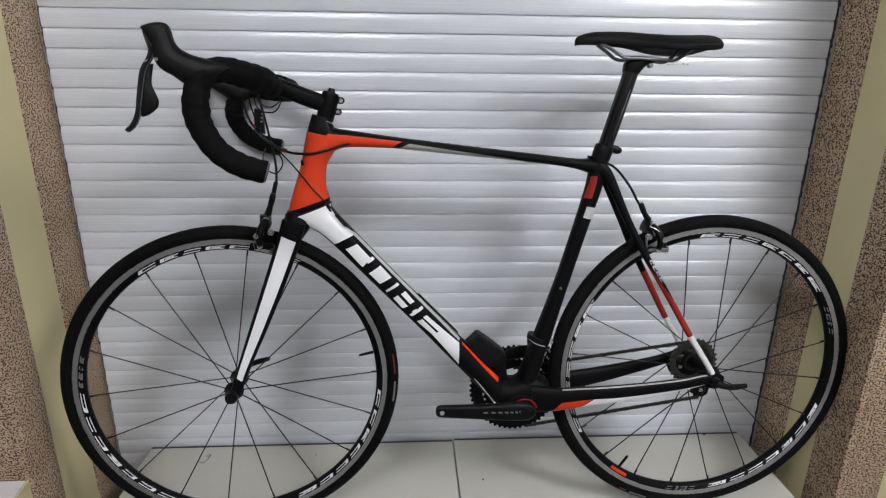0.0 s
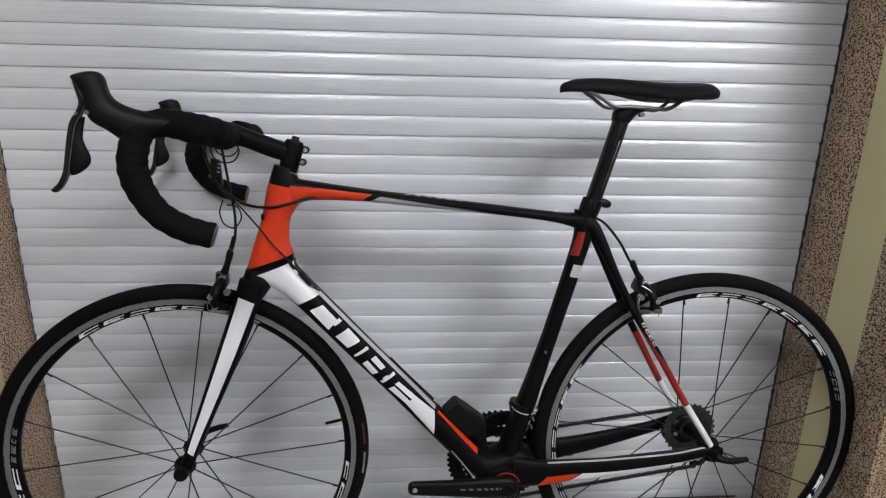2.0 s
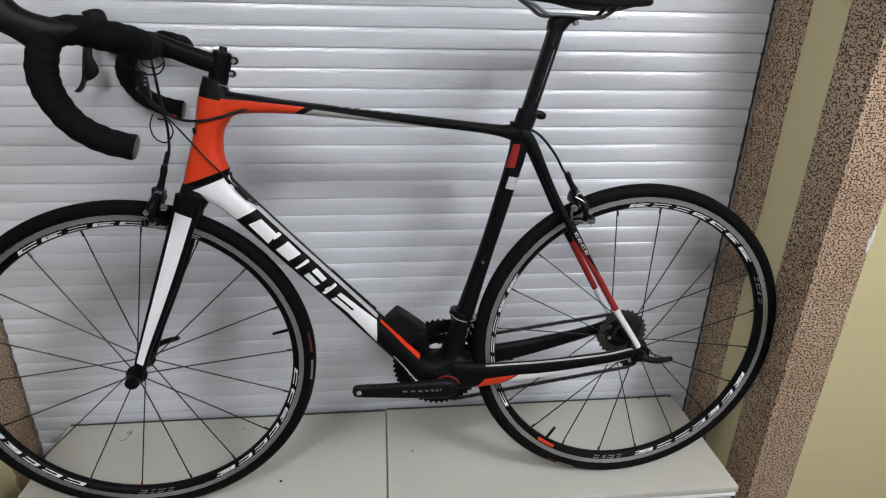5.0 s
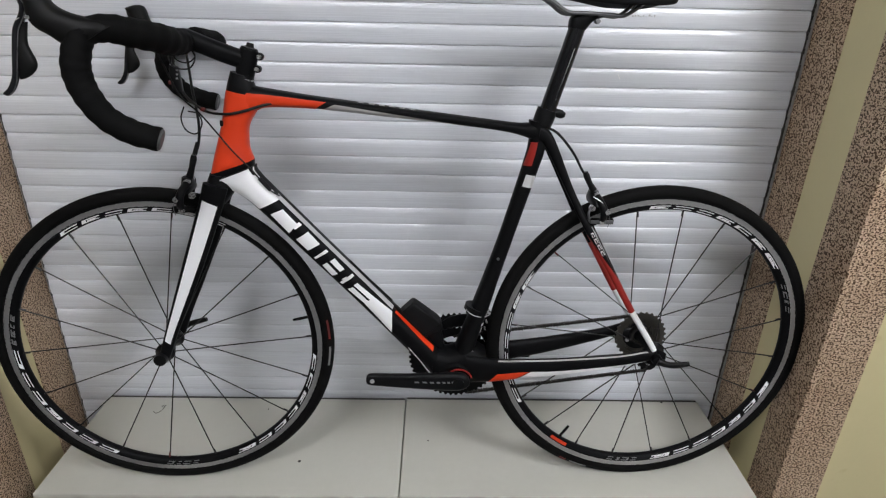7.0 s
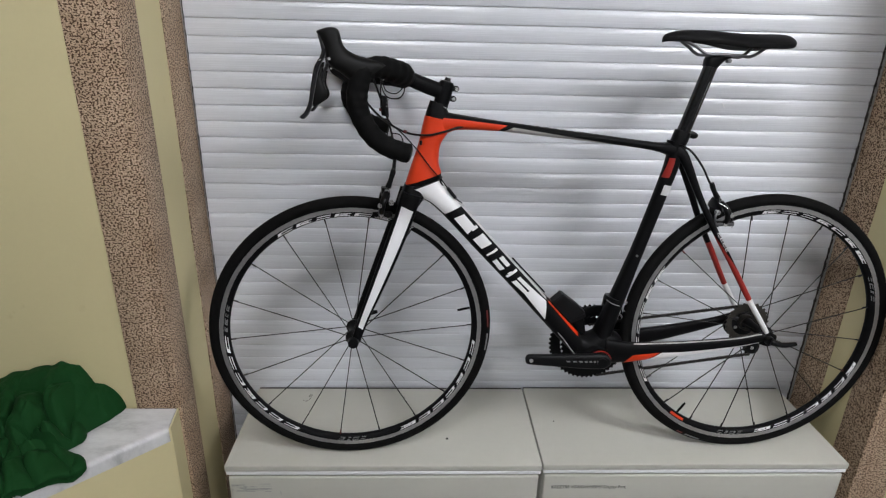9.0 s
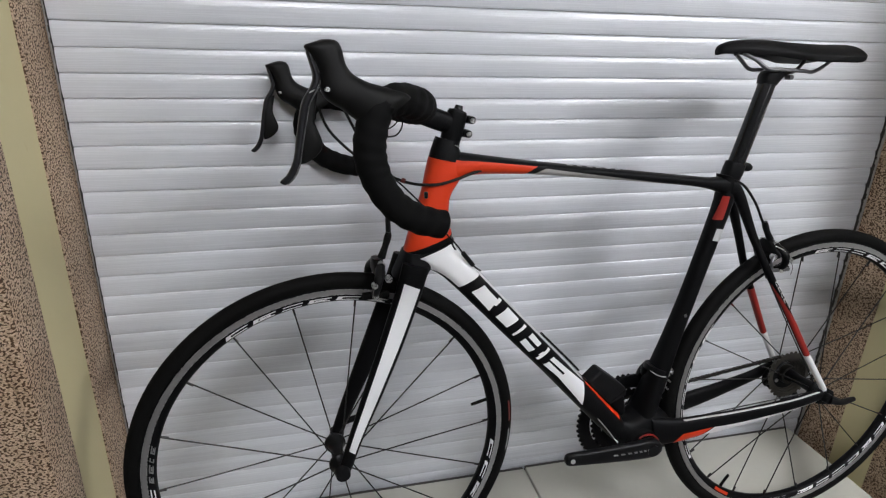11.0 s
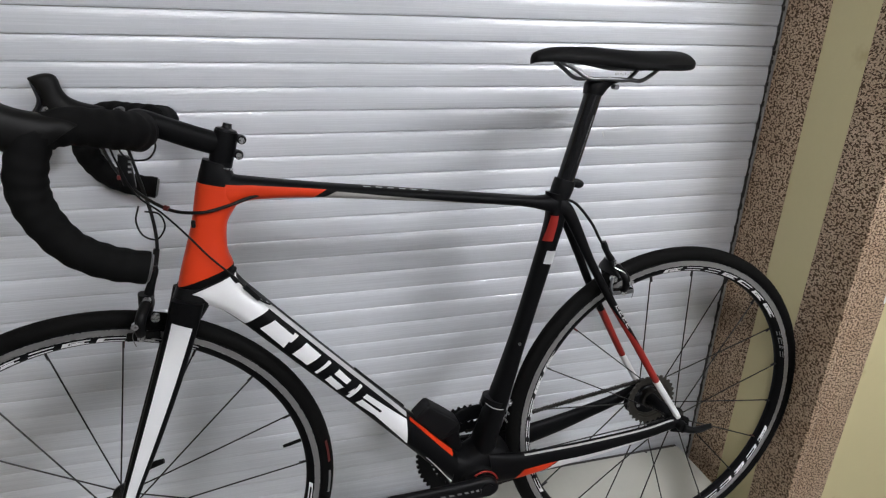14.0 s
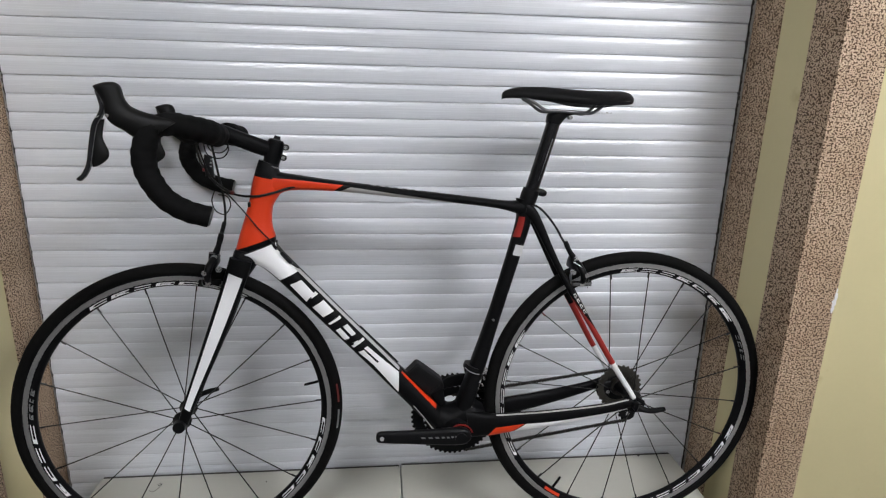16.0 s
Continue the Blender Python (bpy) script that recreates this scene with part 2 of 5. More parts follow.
def ladder(rows, s0=0.0, s1=1.0, steps=24, ring=22, e=2.4, grow=0.0, bm=None, slant=0.0):
    """A tube between two edge lines in the bicycle's plane: rows of x, z of one edge, x, z of the other, half width, side place."""
    rings = []
    for i in range(steps + 1):
        ringp = []
        for k in range(ring):
            a = 2 * math.pi * k / ring
            u, w = power(math.cos(a), e), power(math.sin(a), e)
            s = s0 + (s1 - s0) * i / steps + slant * u * (1 if (i == 0 or i == steps) else 0.0)
            xa, za, xb, zb, b, y = catmull(rows, s)
            cx, cz, hx, hz = (xa + xb) / 2, (za + zb) / 2, (xa - xb) / 2, (za - zb) / 2
            g = 1 + grow / max(1e-4, math.hypot(hx, hz))
            ringp.append((cx + hx * u * g, y + (b + grow) * w, cz + hz * u * g))
        rings.append(ringp)
    return skin(rings, bm=bm)


def on_side(rows, quad, side=-1, e=2.4, lift=0.0007, nu=10, nv=8, bm=None):
    """A painted field on a ladder tube's side: quad of (s, v), v from -1 (second edge) to 1 (first edge)."""
    bm = bm or bmesh.new()
    (sa, va), (sb, vb), (sc, vc), (sd, vd) = quad
    grid = []
    for i in range(nu + 1):
        p = i / nu
        row = []
        for j in range(nv + 1):
            q = j / nv
            s = (sa * (1 - p) + sb * p) * (1 - q) + (sd * (1 - p) + sc * p) * q
            v = (va * (1 - p) + vb * p) * (1 - q) + (vd * (1 - p) + vc * p) * q
            xa, za, xb, zb, b, y = catmull(rows, s)
            cx, cz, hx, hz = (xa + xb) / 2, (za + zb) / 2, (xa - xb) / 2, (za - zb) / 2
            w = (1 - min(1, abs(v)) ** e) ** (1 / e)
            g = 1 + lift * abs(v) / max(1e-4, math.hypot(hx, hz))
            row.append(bm.verts.new((cx + hx * v * g, y + side * (b * w + lift), cz + hz * v * g)))
        grid.append(row)
    for i in range(nu):
        for j in range(nv):
            bm.faces.new((grid[i][j], grid[i + 1][j], grid[i + 1][j + 1], grid[i][j + 1]))
    return bm


def tube(points, radii, steps=24, ring=12, bm=None, flat=1.0, wobble=0.0):
    """A round tube along smooth points; radii: one number or rows along it."""
    rows = [tuple(p) for p in points]
    rr = [(r,) for r in radii] if isinstance(radii, (list, tuple)) else [(radii,)] * 2
    ps = [Vector(catmull(rows, i / steps)) for i in range(steps + 1)]
    up = Vector((0.13, 0.97, 0.2))
    rings = []
    for i, p in enumerate(ps):
        d = (ps[min(i + 1, steps)] - ps[max(i - 1, 0)]).normalized()
        a = (up - d * up.dot(d)).normalized()
        b = d.cross(a)
        up = a
        r = float(catmull(rr, i / steps)[0])
        rings.append([p + (a * math.cos(t) * flat + b * math.sin(t)) * (r * (1 + wobble * math.sin(i * 0.9 + 1.3 * math.sin(t)))) for t in (2 * math.pi * k / ring for k in range(ring))])
    return skin(rings, bm=bm)


def spun(profile, n=96, bm=None, centre=(0, 0, 0), closed=True):
    """Turns a closed outline of (radius, side) about the y axis."""
    bm = bm or bmesh.new()
    rings = []
    for i in range(n):
        a = 2 * math.pi * i / n
        rings.append([bm.verts.new((centre[0] + r * math.cos(a), centre[1] + y, centre[2] + r * math.sin(a))) for r, y in profile])
    m = len(profile)
    for i in range(n):
        A, B = rings[i], rings[(i + 1) % n]
        for k in range(m if closed else m - 1):
            bm.faces.new((A[k], A[(k + 1) % m], B[(k + 1) % m], B[k]))
    return bm


def disc(x, y0, y1, z, r, n=24, bm=None, r2=None):
    """A short round bar along the y axis."""
    r2 = r if r2 is None else r2
    return skin([[(x + q * math.cos(a), y, z + q * math.sin(a)) for a in (2 * math.pi * k / n for k in range(n))] for y, q in ((y0, r), (y1, r2))], bm=bm)


def empty(name, m):
    ob = new(name)
    ob.empty_display_size = 0.1
    ob.matrix_world = m
    return ob


# ---- the structure ----
XL, XR, YC, TOP = -0.8965, 0.857, -0.3156, 2.35
# Room shell out of view, added to enclose the lamps and bounce their light.
floor = part("floor", block(-2.6, 2.7, -6.4, 0.4, -0.1, 0.0), M_FLOOR, smooth=False)
tagged(floor, "unseen plain grey room floor", "floor", kind="structure")
ceiling = part("ceiling", block(-2.6, 2.7, -6.4, 0.4, 2.8, 2.9), M_CEIL, smooth=False)
tagged(ceiling, "unseen white painted ceiling", "ceiling", kind="structure")
for nm, b in (("wall_back", (-2.6, 2.7, -6.5, -6.4, 0, 2.8)), ("wall_west", (-2.7, -2.6, -6.4, 0.4, 0, 2.8)), ("wall_east", (2.7, 2.8, -6.4, 0.4, 0, 2.8))):
    w = part(nm, block(*b), M_ROOM, smooth=False)
    tagged(w, "unseen painted wall added to close the room", "wall", kind="structure")


def pier(name, x_in, x_out, y_a, y_b, y_c, face):
    """A pier beside the shutter: cream paint with bands of granule plaster on reveal and face."""
    s = 1 if x_out > x_in else -1
    p = part(name, block(min(x_in + s * 0.003, x_out), max(x_in + s * 0.003, x_out), y_c + 0.003, 0.4, 0, 2.8, 0.0015), M_CREAM)
    tagged(p, "cream painted wall pier with bands of brown granule plaster", "wall", kind="structure")
    xs = sorted((x_in, x_in + s * 0.02))
    part("plaster_band", block(xs[0], xs[1], y_a, 0.03, 0, 2.8, 0.001), M_STONE, p, "brown speckled stone granule plaster")
    bm = block(xs[0], xs[1], y_c, y_b, 0, 2.8, 0.002)
    part("plaster_band", bm, M_STONE, p, "brown speckled stone granule plaster")
    xf = sorted((x_in + s * 0.0205, face))
    part("plaster_band", block(xf[0], xf[1], y_c, y_c + 0.02, 0, 2.8, 0.001), M_STONE, p, "brown speckled stone granule plaster")
    return p


pier("wall_left", XL, -2.6, -0.1065, -0.2288, YC, -1.0027)
right_pier = pier("wall_right", XR, 2.7, -0.1125, -0.2177, YC, 0.960)
bm = bmesh.new()
rnd = random.Random(8)
for x, z, w, h in ((0.9595, 1.2030, 0.0050, 0.0150), (0.9575, 1.1890, 0.0065, 0.0100), (0.9565, 1.1750, 0.0050, 0.0130), (0.9585, 1.2180, 0.0020, 0.0070)):
    n = 11
    ring = [(w * rnd.uniform(0.6, 1.1) * math.cos(2 * math.pi * k / n), h * rnd.uniform(0.6, 1.1) * math.sin(2 * math.pi * k / n)) for k in range(n)]
    skin([[(x + a * q, y, z + c * q) for a, c in ring] for y, q in ((YC - 0.0002, 1.0), (YC - 0.0012, 0.85))], bm=bm)
part("chipped_plaster", bm, M_WHITE, right_pier, "white chip where the plaster edge has flaked")
lintel = part("lintel", block(XL + 0.004, XR - 0.004, YC + 0.004, 0.4, TOP, 2.8), M_CREAM, smooth=False)
tagged(lintel, "cream painted lintel over the shutter", "wall", kind="structure")

# roller shutter
PITCH, JOINT = 0.0410, 1.6384
shutter = part("roller_shutter", block(XL + 0.004, XR - 0.004, 0.012, 0.016, 0.0, TOP), M_RAIL, smooth=False)
tagged(shutter, "closed white aluminium roller shutter with horizontal slats", "roller shutter", kind="structure")
bm = bmesh.new()
prof = []
for k in range(29):
    a = -1 + 2 * k / 28
    prof.append(((0.0034 if a > 0 else 0.0013) * abs(a) ** (2.6 if a > 0 else 2.6) + 0.0008 * max(0, abs(a) - 0.93) / 0.07, a * (PITCH - 0.0007) / 2))
prof = prof + [(0.010, (PITCH - 0.0007) / 2), (0.010, -(PITCH - 0.0007) / 2)]
skin([[(x, y, z) for y, z in prof] for x in (XL + 0.0065, XR - 0.0068)], bm=bm)
slat = part("slat", bm, M_SHUTTER, shutter)
levels = [JOINT + PITCH * (k + 0.5) for k in range(-40, 17)]
slat.location = (0, 0, levels[0])
for i, z in enumerate(levels[1:]):
    again(slat, Matrix.Translation((0, 0.0006 * math.sin(i * 1.7), z)), shutter)
for nm, x0, x1, s in (("guide_rail", XL + 0.0005, XL + 0.004, 1), ("guide_rail", XR - 0.004, XR - 0.0005, -1)):
    g = part(nm, block(x0, x1, -0.008 if s < 0 else 0.002, 0.0115, 0, TOP, 0.0008), M_RAIL)
    tagged(g, "narrow metal shutter guide rail beside the reveal", "guide rail", kind="structure")
for x0, x1 in ((XL + 0.0042, XL + 0.0064), (XR - 0.0072, XR - 0.0042)):
    bm = bmesh.new()
    rnd = random.Random(5)
    z = 0.0
    while z < TOP:
        h = rnd.uniform(0.006, 0.016)
        block(x0, x1 + rnd.uniform(-0.001, 0.0), (-0.004 if x0 > 0 else 0.0015) + rnd.uniform(-0.002, 0.002), 0.0115, z, z + h * 0.95, bm=bm)
        z += h
    g = part("brush_seal", bm, M_BRUSH, smooth=False)
    tagged(g, "dark ragged brush seal along the shutter edge", "seal", kind="structure")

rnd = random.Random(21)
bm = bmesh.new()
for k in range(9):
    x, z = 0.474 + 0.0058 * k, 1.579 + rnd.uniform(-0.001, 0.001)
    block(x, x + rnd.uniform(0.0016, 0.0042), -0.0008, 0.0014, z, z + rnd.uniform(0.0012, 0.0042), bm=bm)
tagged(part("worn_print", bm, M_SMUDGE, shutter, smooth=False), "faint worn grey print on a slat", kind="stuff")
part("scratch", tube([(0.4615, 0.0003, 1.463), (0.4640, 0.0003, 1.4575), (0.4675, 0.0005, 1.452)], 0.0009, 8, 6), M_WHITE, shutter, "short white scratch on a slat")

# ledge with a marble slab, its front running off at a slant
LEDGE = [(-0.9035, YC - 0.0015), (-0.8925, -0.392), (-1.50, -0.975), (-2.58, -0.975), (-2.58, YC - 0.0015)]


def prism(poly, z0, z1, inset=0.0, bevel=0.0):
    bm = bmesh.new()
    c = Vector((-1.5, -0.6))
    pts = []
    for x, y in poly:
        d = (c - Vector((x, y))).normalized() * inset
        pts.append((x + d.x, y + (d.y if y < YC - 0.01 else 0)))
    lo = [bm.verts.new((x, y, z0)) for x, y in pts]
    hi = [bm.verts.new((x, y, z1)) for x, y in pts]
    n = len(pts)
    bm.faces.new(lo[::-1])
    top = bm.faces.new(hi)
    for k in range(n):
        bm.faces.new((lo[k], lo[(k + 1) % n], hi[(k + 1) % n], hi[k]))
    if bevel:
        bmesh.ops.bevel(bm, geom=[e for e in top.edges if (e.verts[0].co.y + e.verts[1].co.y) / 2 < -0.38 and min(v.co.x for v in e.verts) > -2.5], offset=bevel, segments=4, affect="EDGES", profile=0.5)
    return bm


ledge = part("ledge", prism(LEDGE, 0.0, 0.7115, 0.004), M_CREAM)
tagged(ledge, "cream painted wall ledge with a slanting front", "ledge", kind="structure")
SLAB = [(-0.9065, YC - 0.0045), (-0.8962, -0.3955)] + [(x, y) if y < YC - 0.01 else (x, YC - 0.0045) for x, y in LEDGE[2:]]
part("slab", prism(SLAB, 0.712, 0.7485, 0.0, 0.012), M_MARBLE, ledge, "grey veined marble slab")
part("end_rim", prism([(-0.9030, YC - 0.0015), (-0.8922, -0.3915), (-0.8954, -0.3955), (-0.9058, YC - 0.0015)], 0.0, 0.7475), M_CREAM, ledge, "cream painted end rim")

# ---- the two cabinets ----
ZT, YF, YB = 0.600, -0.3518, -0.0125


def cabinet(x0, x1, lift=0.0, name="drawer_cabinet"):
    c = empty(name, pose((x0 + x1) / 2, (YF + YB) / 2, 0))
    w, d, zt = (x1 - x0) / 2, (YB - YF) / 2, ZT + lift
    part("body", block(-w + 0.004, w - 0.004, -d + 0.022, d, 0.0, zt - 0.0325, 0.002), M_CABINET, c)
    part("top_panel", block(-w, w, -d, d - 0.0065, zt - 0.0180, zt, 0.003, 3), M_CABINET, c)
    # Added strip: its dark colour draws the gap line between top and shutter.
    part("back_edge", block(-w + 0.002, w - 0.002, d - 0.006, d + 0.002, zt - 0.0180, zt - 0.0025), M_GAPSTRIP, c, "added dark strip behind the top for the gap line")
    part("trim_strip", block(-w + 0.002, w - 0.002, -d + 0.0015, -d + 0.021, zt - 0.0300, zt - 0.0190, 0.0025, 3), M_WHITE, c, "pale edge strip under the top")
    z = zt - 0.0365
    for h in (0.262, 0.262):
        part("drawer_front", block(-w + 0.005, w - 0.005, -d + 0.003, -d + 0.0215, z - h, z, 0.006, 3), M_CABINET, c)
        z -= h + 0.005
    return c


left_cabinet = cabinet(-0.799, -0.0014)
tagged(left_cabinet, "white enamelled drawer cabinet with smudged drawer front", "cabinet", "cabinets under the bicycle")
right_cabinet = cabinet(0.0010, 0.798, 0.003)
tagged(right_cabinet, "white enamelled drawer cabinet with a printed drawer label", "cabinet", "cabinets under the bicycle")


def lettering(text, size, m, material, parent, name="label_text"):
    cu = bpy.data.curves.new("text", "FONT")
    cu.body, cu.size, cu.extrude = text, size, 0.0002
    tmp = new("text", cu)
    dg = bpy.context.evaluated_depsgraph_get()
    me = bpy.data.meshes.new_from_object(tmp.evaluated_get(dg))
    bpy.data.objects.remove(tmp)
    me.materials.clear()
    me.materials.append(material)
    ob = new(name, me)
    ob.parent = parent
    w = max(v.co.x for v in me.vertices) - min(v.co.x for v in me.vertices)
    return ob, w, m


ob, w, _ = lettering("\u041a\u0410\u0411\u0415\u041b\u0418 VGA/DVI/HDMI/ Display Port", 0.0145, None, M_INK, right_cabinet)
ob.matrix_basis = pose(0.027 - 0.3995, (YF - YB) / 2 + 0.0026, 0.5235, 90) @ Matrix.Diagonal((0.195 / w, 1, 1, 1))
tagged(ob, "small black printed label text")
rnd = random.Random(3)
bm = bmesh.new()
yf = (YF - YB) / 2 + 0.003
for k in range(40):
    if k % 4:
        x, z = -0.388 + 0.09 * rnd.random() ** 1.6, rnd.uniform(0.516, 0.541)
        block(x, x + rnd.uniform(0.006, 0.030), yf - 0.0004, yf + 0.001, z, z + rnd.uniform(0.0003, 0.0026), bm=bm)
    else:
        x, z = rnd.choice((-0.387, -0.266)) + rnd.uniform(-0.0015, 0.0015), rnd.uniform(0.502, 0.534)
        block(x, x + rnd.uniform(0.0004, 0.0012), yf - 0.0004, yf + 0.001, z, z + rnd.uniform(0.002, 0.008), bm=bm)
tagged(part("smudge", bm, M_SMUDGE, left_cabinet, smooth=False), "grey scuffed outline of a torn-off label", kind="stuff")


def scuff(name, pts, label):
    o = part(name, tube(pts, 0.0005, 30, 6), M_SPECK)
    return tagged(o, label, "hair")


scuff("thread", [(-0.656, -0.078, ZT + 0.001), (-0.648, -0.085, ZT + 0.001), (-0.640, -0.080, ZT + 0.001), (-0.634, -0.068, ZT + 0.002), (-0.632, -0.055, ZT + 0.003), (-0.637, -0.061, ZT + 0.001), (-0.643, -0.058, ZT + 0.001), (-0.637, -0.052, ZT + 0.001)],
      "short curled dark thread lying on the cabinet top")
for x, y, r in ((-0.240, -0.250, 0.0036), (-0.361, -0.064, 0.0018), (0.062, -0.180, 0.0022), (0.697, -0.024, 0.0030), (0.443, -0.254, 0.0018)):
    bm = bmesh.new()
    bmesh.ops.create_icosphere(bm, subdivisions=2, radius=r)
    for v in bm.verts:
        v.co *= 1 + 0.35 * noise.noise(v.co * 500 + Vector((x, y, 0)) * 90)
        v.co.z *= 0.5
    crumb = part("crumb", bm, M_SPECK)
    crumb.matrix_world = pose(x, y, ZT + r * 0.4 + (0.003 if x > 0 else 0))
    tagged(crumb, "tiny dark crumb of dirt on the cabinet top", "crumb", "crumbs on the cabinets")

# ---- green cloth on the ledge ----
EDGE0, EDGE_ALONG, EDGE_OUT = Vector((-0.8925, -0.392, 0)), Vector((-0.7215, -0.6924, 0)), Vector((0.6924, -0.7215, 0))
CLOTH_RIM = [(-0.3186, -1.026), (-0.345, -1.034), (-0.369, -1.043), (-0.395, -1.060), (-0.414, -1.070), (-0.430, -1.064), (-0.447, -1.063), (-0.462, -1.074), (-0.477, -1.086), (-0.484, -1.060), (-0.492, -1.040),
             (-0.505, -1.026), (-0.520, -1.018), (-0.540, -1.016), (-0.570, -1.022), (-0.660, -1.060)]
CLOTH_HANG = [(0.0, 0.012), (0.165, 0.018), (0.180, 0.027), (0.205, 0.030), (0.228, 0.024), (0.250, 0.010), (0.290, 0.008), (0.340, 0.014), (0.60, 0.012)]
CLOTH_TOP = [(-1.34, 0.080), (-1.26, 0.100), (-1.19, 0.122), (-1.155, 0.130), (-1.118, 0.122), (-1.104, 0.098), (-1.092, 0.070), (-1.050, 0.064), (-1.0, 0.045)]


def stepped(table, v):
    """A value read off a table of (place, value) rows, straight between them."""
    return float(np.interp(v, *zip(*sorted(table))))


def creases(x, y, k, seed):
    """Flat facets that meet in sharp valleys, 0 in a valley and 1 on a facet."""
    wx, wy = noise.noise((x * 15, y * 15, seed)) * 0.022, noise.noise((x * 15, y * 15, seed + 7)) * 0.022
    d = noise.voronoi(Vector(((x + 0.55 * y + wx) * k, (y - 0.2 * x + wy) * k * 0.62, seed)))[0]
    return min(1.0, (d[1] - d[0]) * 1.5)


def heap(x, y, d):
    """Height of the crumpled cloth at d metres inside its rim."""
    s = EDGE_OUT.dot(Vector((x, y, 0)) - EDGE0)
    top = stepped(CLOTH_TOP, x) * (0.34 + 0.66 * min(1, max(0, (-s - 0.004) / 0.075)) ** 0.8)
    if y < -0.480:
        top = min(top, 0.020 + max(0, -1.075 - x) * 0.9)
    rise = (1 - (1 - min(1, d / 0.040)) ** 2.2) ** 0.6
    big, small = creases(x, y, 15, 2.0), creases(x, y, 34, 6.0)
    return 0.0015 + top * rise * (1 - (0.05 + 0.60 * min(1, max(0, YC - 0.03 - y) / 0.10)) * (1 - big ** 0.6) - 0.10 * min(1, (YC - y) / 0.08) * (1 - small)) + 0.006 * rise * noise.noise((x * 34, y * 20, 1.5))


def cloth():
    """A heap of cloth between the wall and the slab's front edge, one end hanging over it."""
    rows = []
    nj, ni = 210, 190
    for j in range(nj + 1):
        y = YC - 0.003 - 0.330 * j / nj
        rim = stepped(CLOTH_RIM, y) + 0.004 * noise.noise((y * 40, 1, 1))
        row = []
        for i in range(ni + 1):
            d = 0.32 * (i / ni) ** 1.25
            x = rim - d
            h = heap(x, y, d)
            p = Vector((x, y, 0.7490 + h))
            over = EDGE_OUT.dot(p - EDGE0) + 0.004
            if over > 0:
                hang = stepped(CLOTH_HANG, EDGE_ALONG.dot(p - EDGE0)) * (0.85 + 0.3 * noise.noise((x * 30, y * 30, 4)))
                p -= EDGE_OUT * (over - min(over, 0.008) - 0.004 * math.sin(min(1, over / 0.02) * 3.0))
                p.z -= min(over, hang) ** 1.15 * 1.5
            else:
                lean = 0.010 * noise.noise((x * 13, y * 13, 8)) * h / 0.1
                p += Vector((lean, lean * 0.5, 0))
            p.y = min(YC - 0.003, p.y)
            row.append(p)
        rows.append(row)
    bm = skin(rows, closed=False)
    bmesh.ops.smooth_vert(bm, verts=bm.verts[:], factor=0.4, use_axis_x=True, use_axis_y=True, use_axis_z=True)
    bmesh.ops.remove_doubles(bm, verts=bm.verts[:], dist=0.0002)
    o = part("cloth", bm, M_CLOTH)
    m = o.modifiers.new("thickness", "SOLIDIFY")
    m.thickness, m.offset = 0.0018, 1.0
    return tagged(o, "crumpled dark green cloth heaped on the marble ledge", "cloth")


cloth()

# ---- ceiling lamps behind the camera, the farthest an added fill ----
for x, y in LAMPS:
    c = empty("ceiling_light", pose(x, y, 2.8))
    tagged(c, "unseen square white ceiling light panel", "ceiling light", "ceiling lights")
    part("housing", block(-0.31, 0.31, -0.31, 0.31, -0.030, 0.0, 0.006), M_CEIL, c)
    part("diffuser", block(-0.295, 0.295, -0.295, 0.295, -0.145, -0.031, 0.012), M_OPALS[x > 0], c, "glowing opal diffuser")

# ---- the bicycle ----
BIKE = Matrix.Translation((-0.003, -0.2845, ZT + 0.0015)) @ Matrix.Rotation(radians(1.15), 4, "Z") @ Matrix.Rotation(radians(-4.6), 4, "X")
bike = empty("road_bicycle", BIKE)
tagged(bike, "black, white and orange road bicycle with drop handlebar on two cabinets", "bicycle")
AXIS = Vector((math.cos(radians(74.9)), 0, math.sin(radians(74.9))))
CROWN = Vector((-0.330, 0, 0.690))
STEER = Matrix.Translation(CROWN) @ Matrix.Rotation(radians(4.2), 4, AXIS) @ Matrix.Translation(-CROWN)


BARS = Matrix.Translation((-0.3868, -0.0029, 0.9363)) @ Matrix.Rotation(radians(6.73), 4, "Z") @ Matrix.Rotation(radians(-1.8), 4, "Y") @ Matrix.Rotation(radians(-1.67), 4, "X") @ Matrix.Translation((0.385, 0, -0.944))


def on_bars(ob):
    ob.matrix_basis = BARS
    return ob


def steered(ob):
    ob.matrix_basis = STEER
    return ob


def bar(a, b, lo, hi, lean=0.012):
    return [(a + lean * lo, lo), (b + lean * lo, lo), (b + lean * hi, hi), (a + lean * hi, hi)]


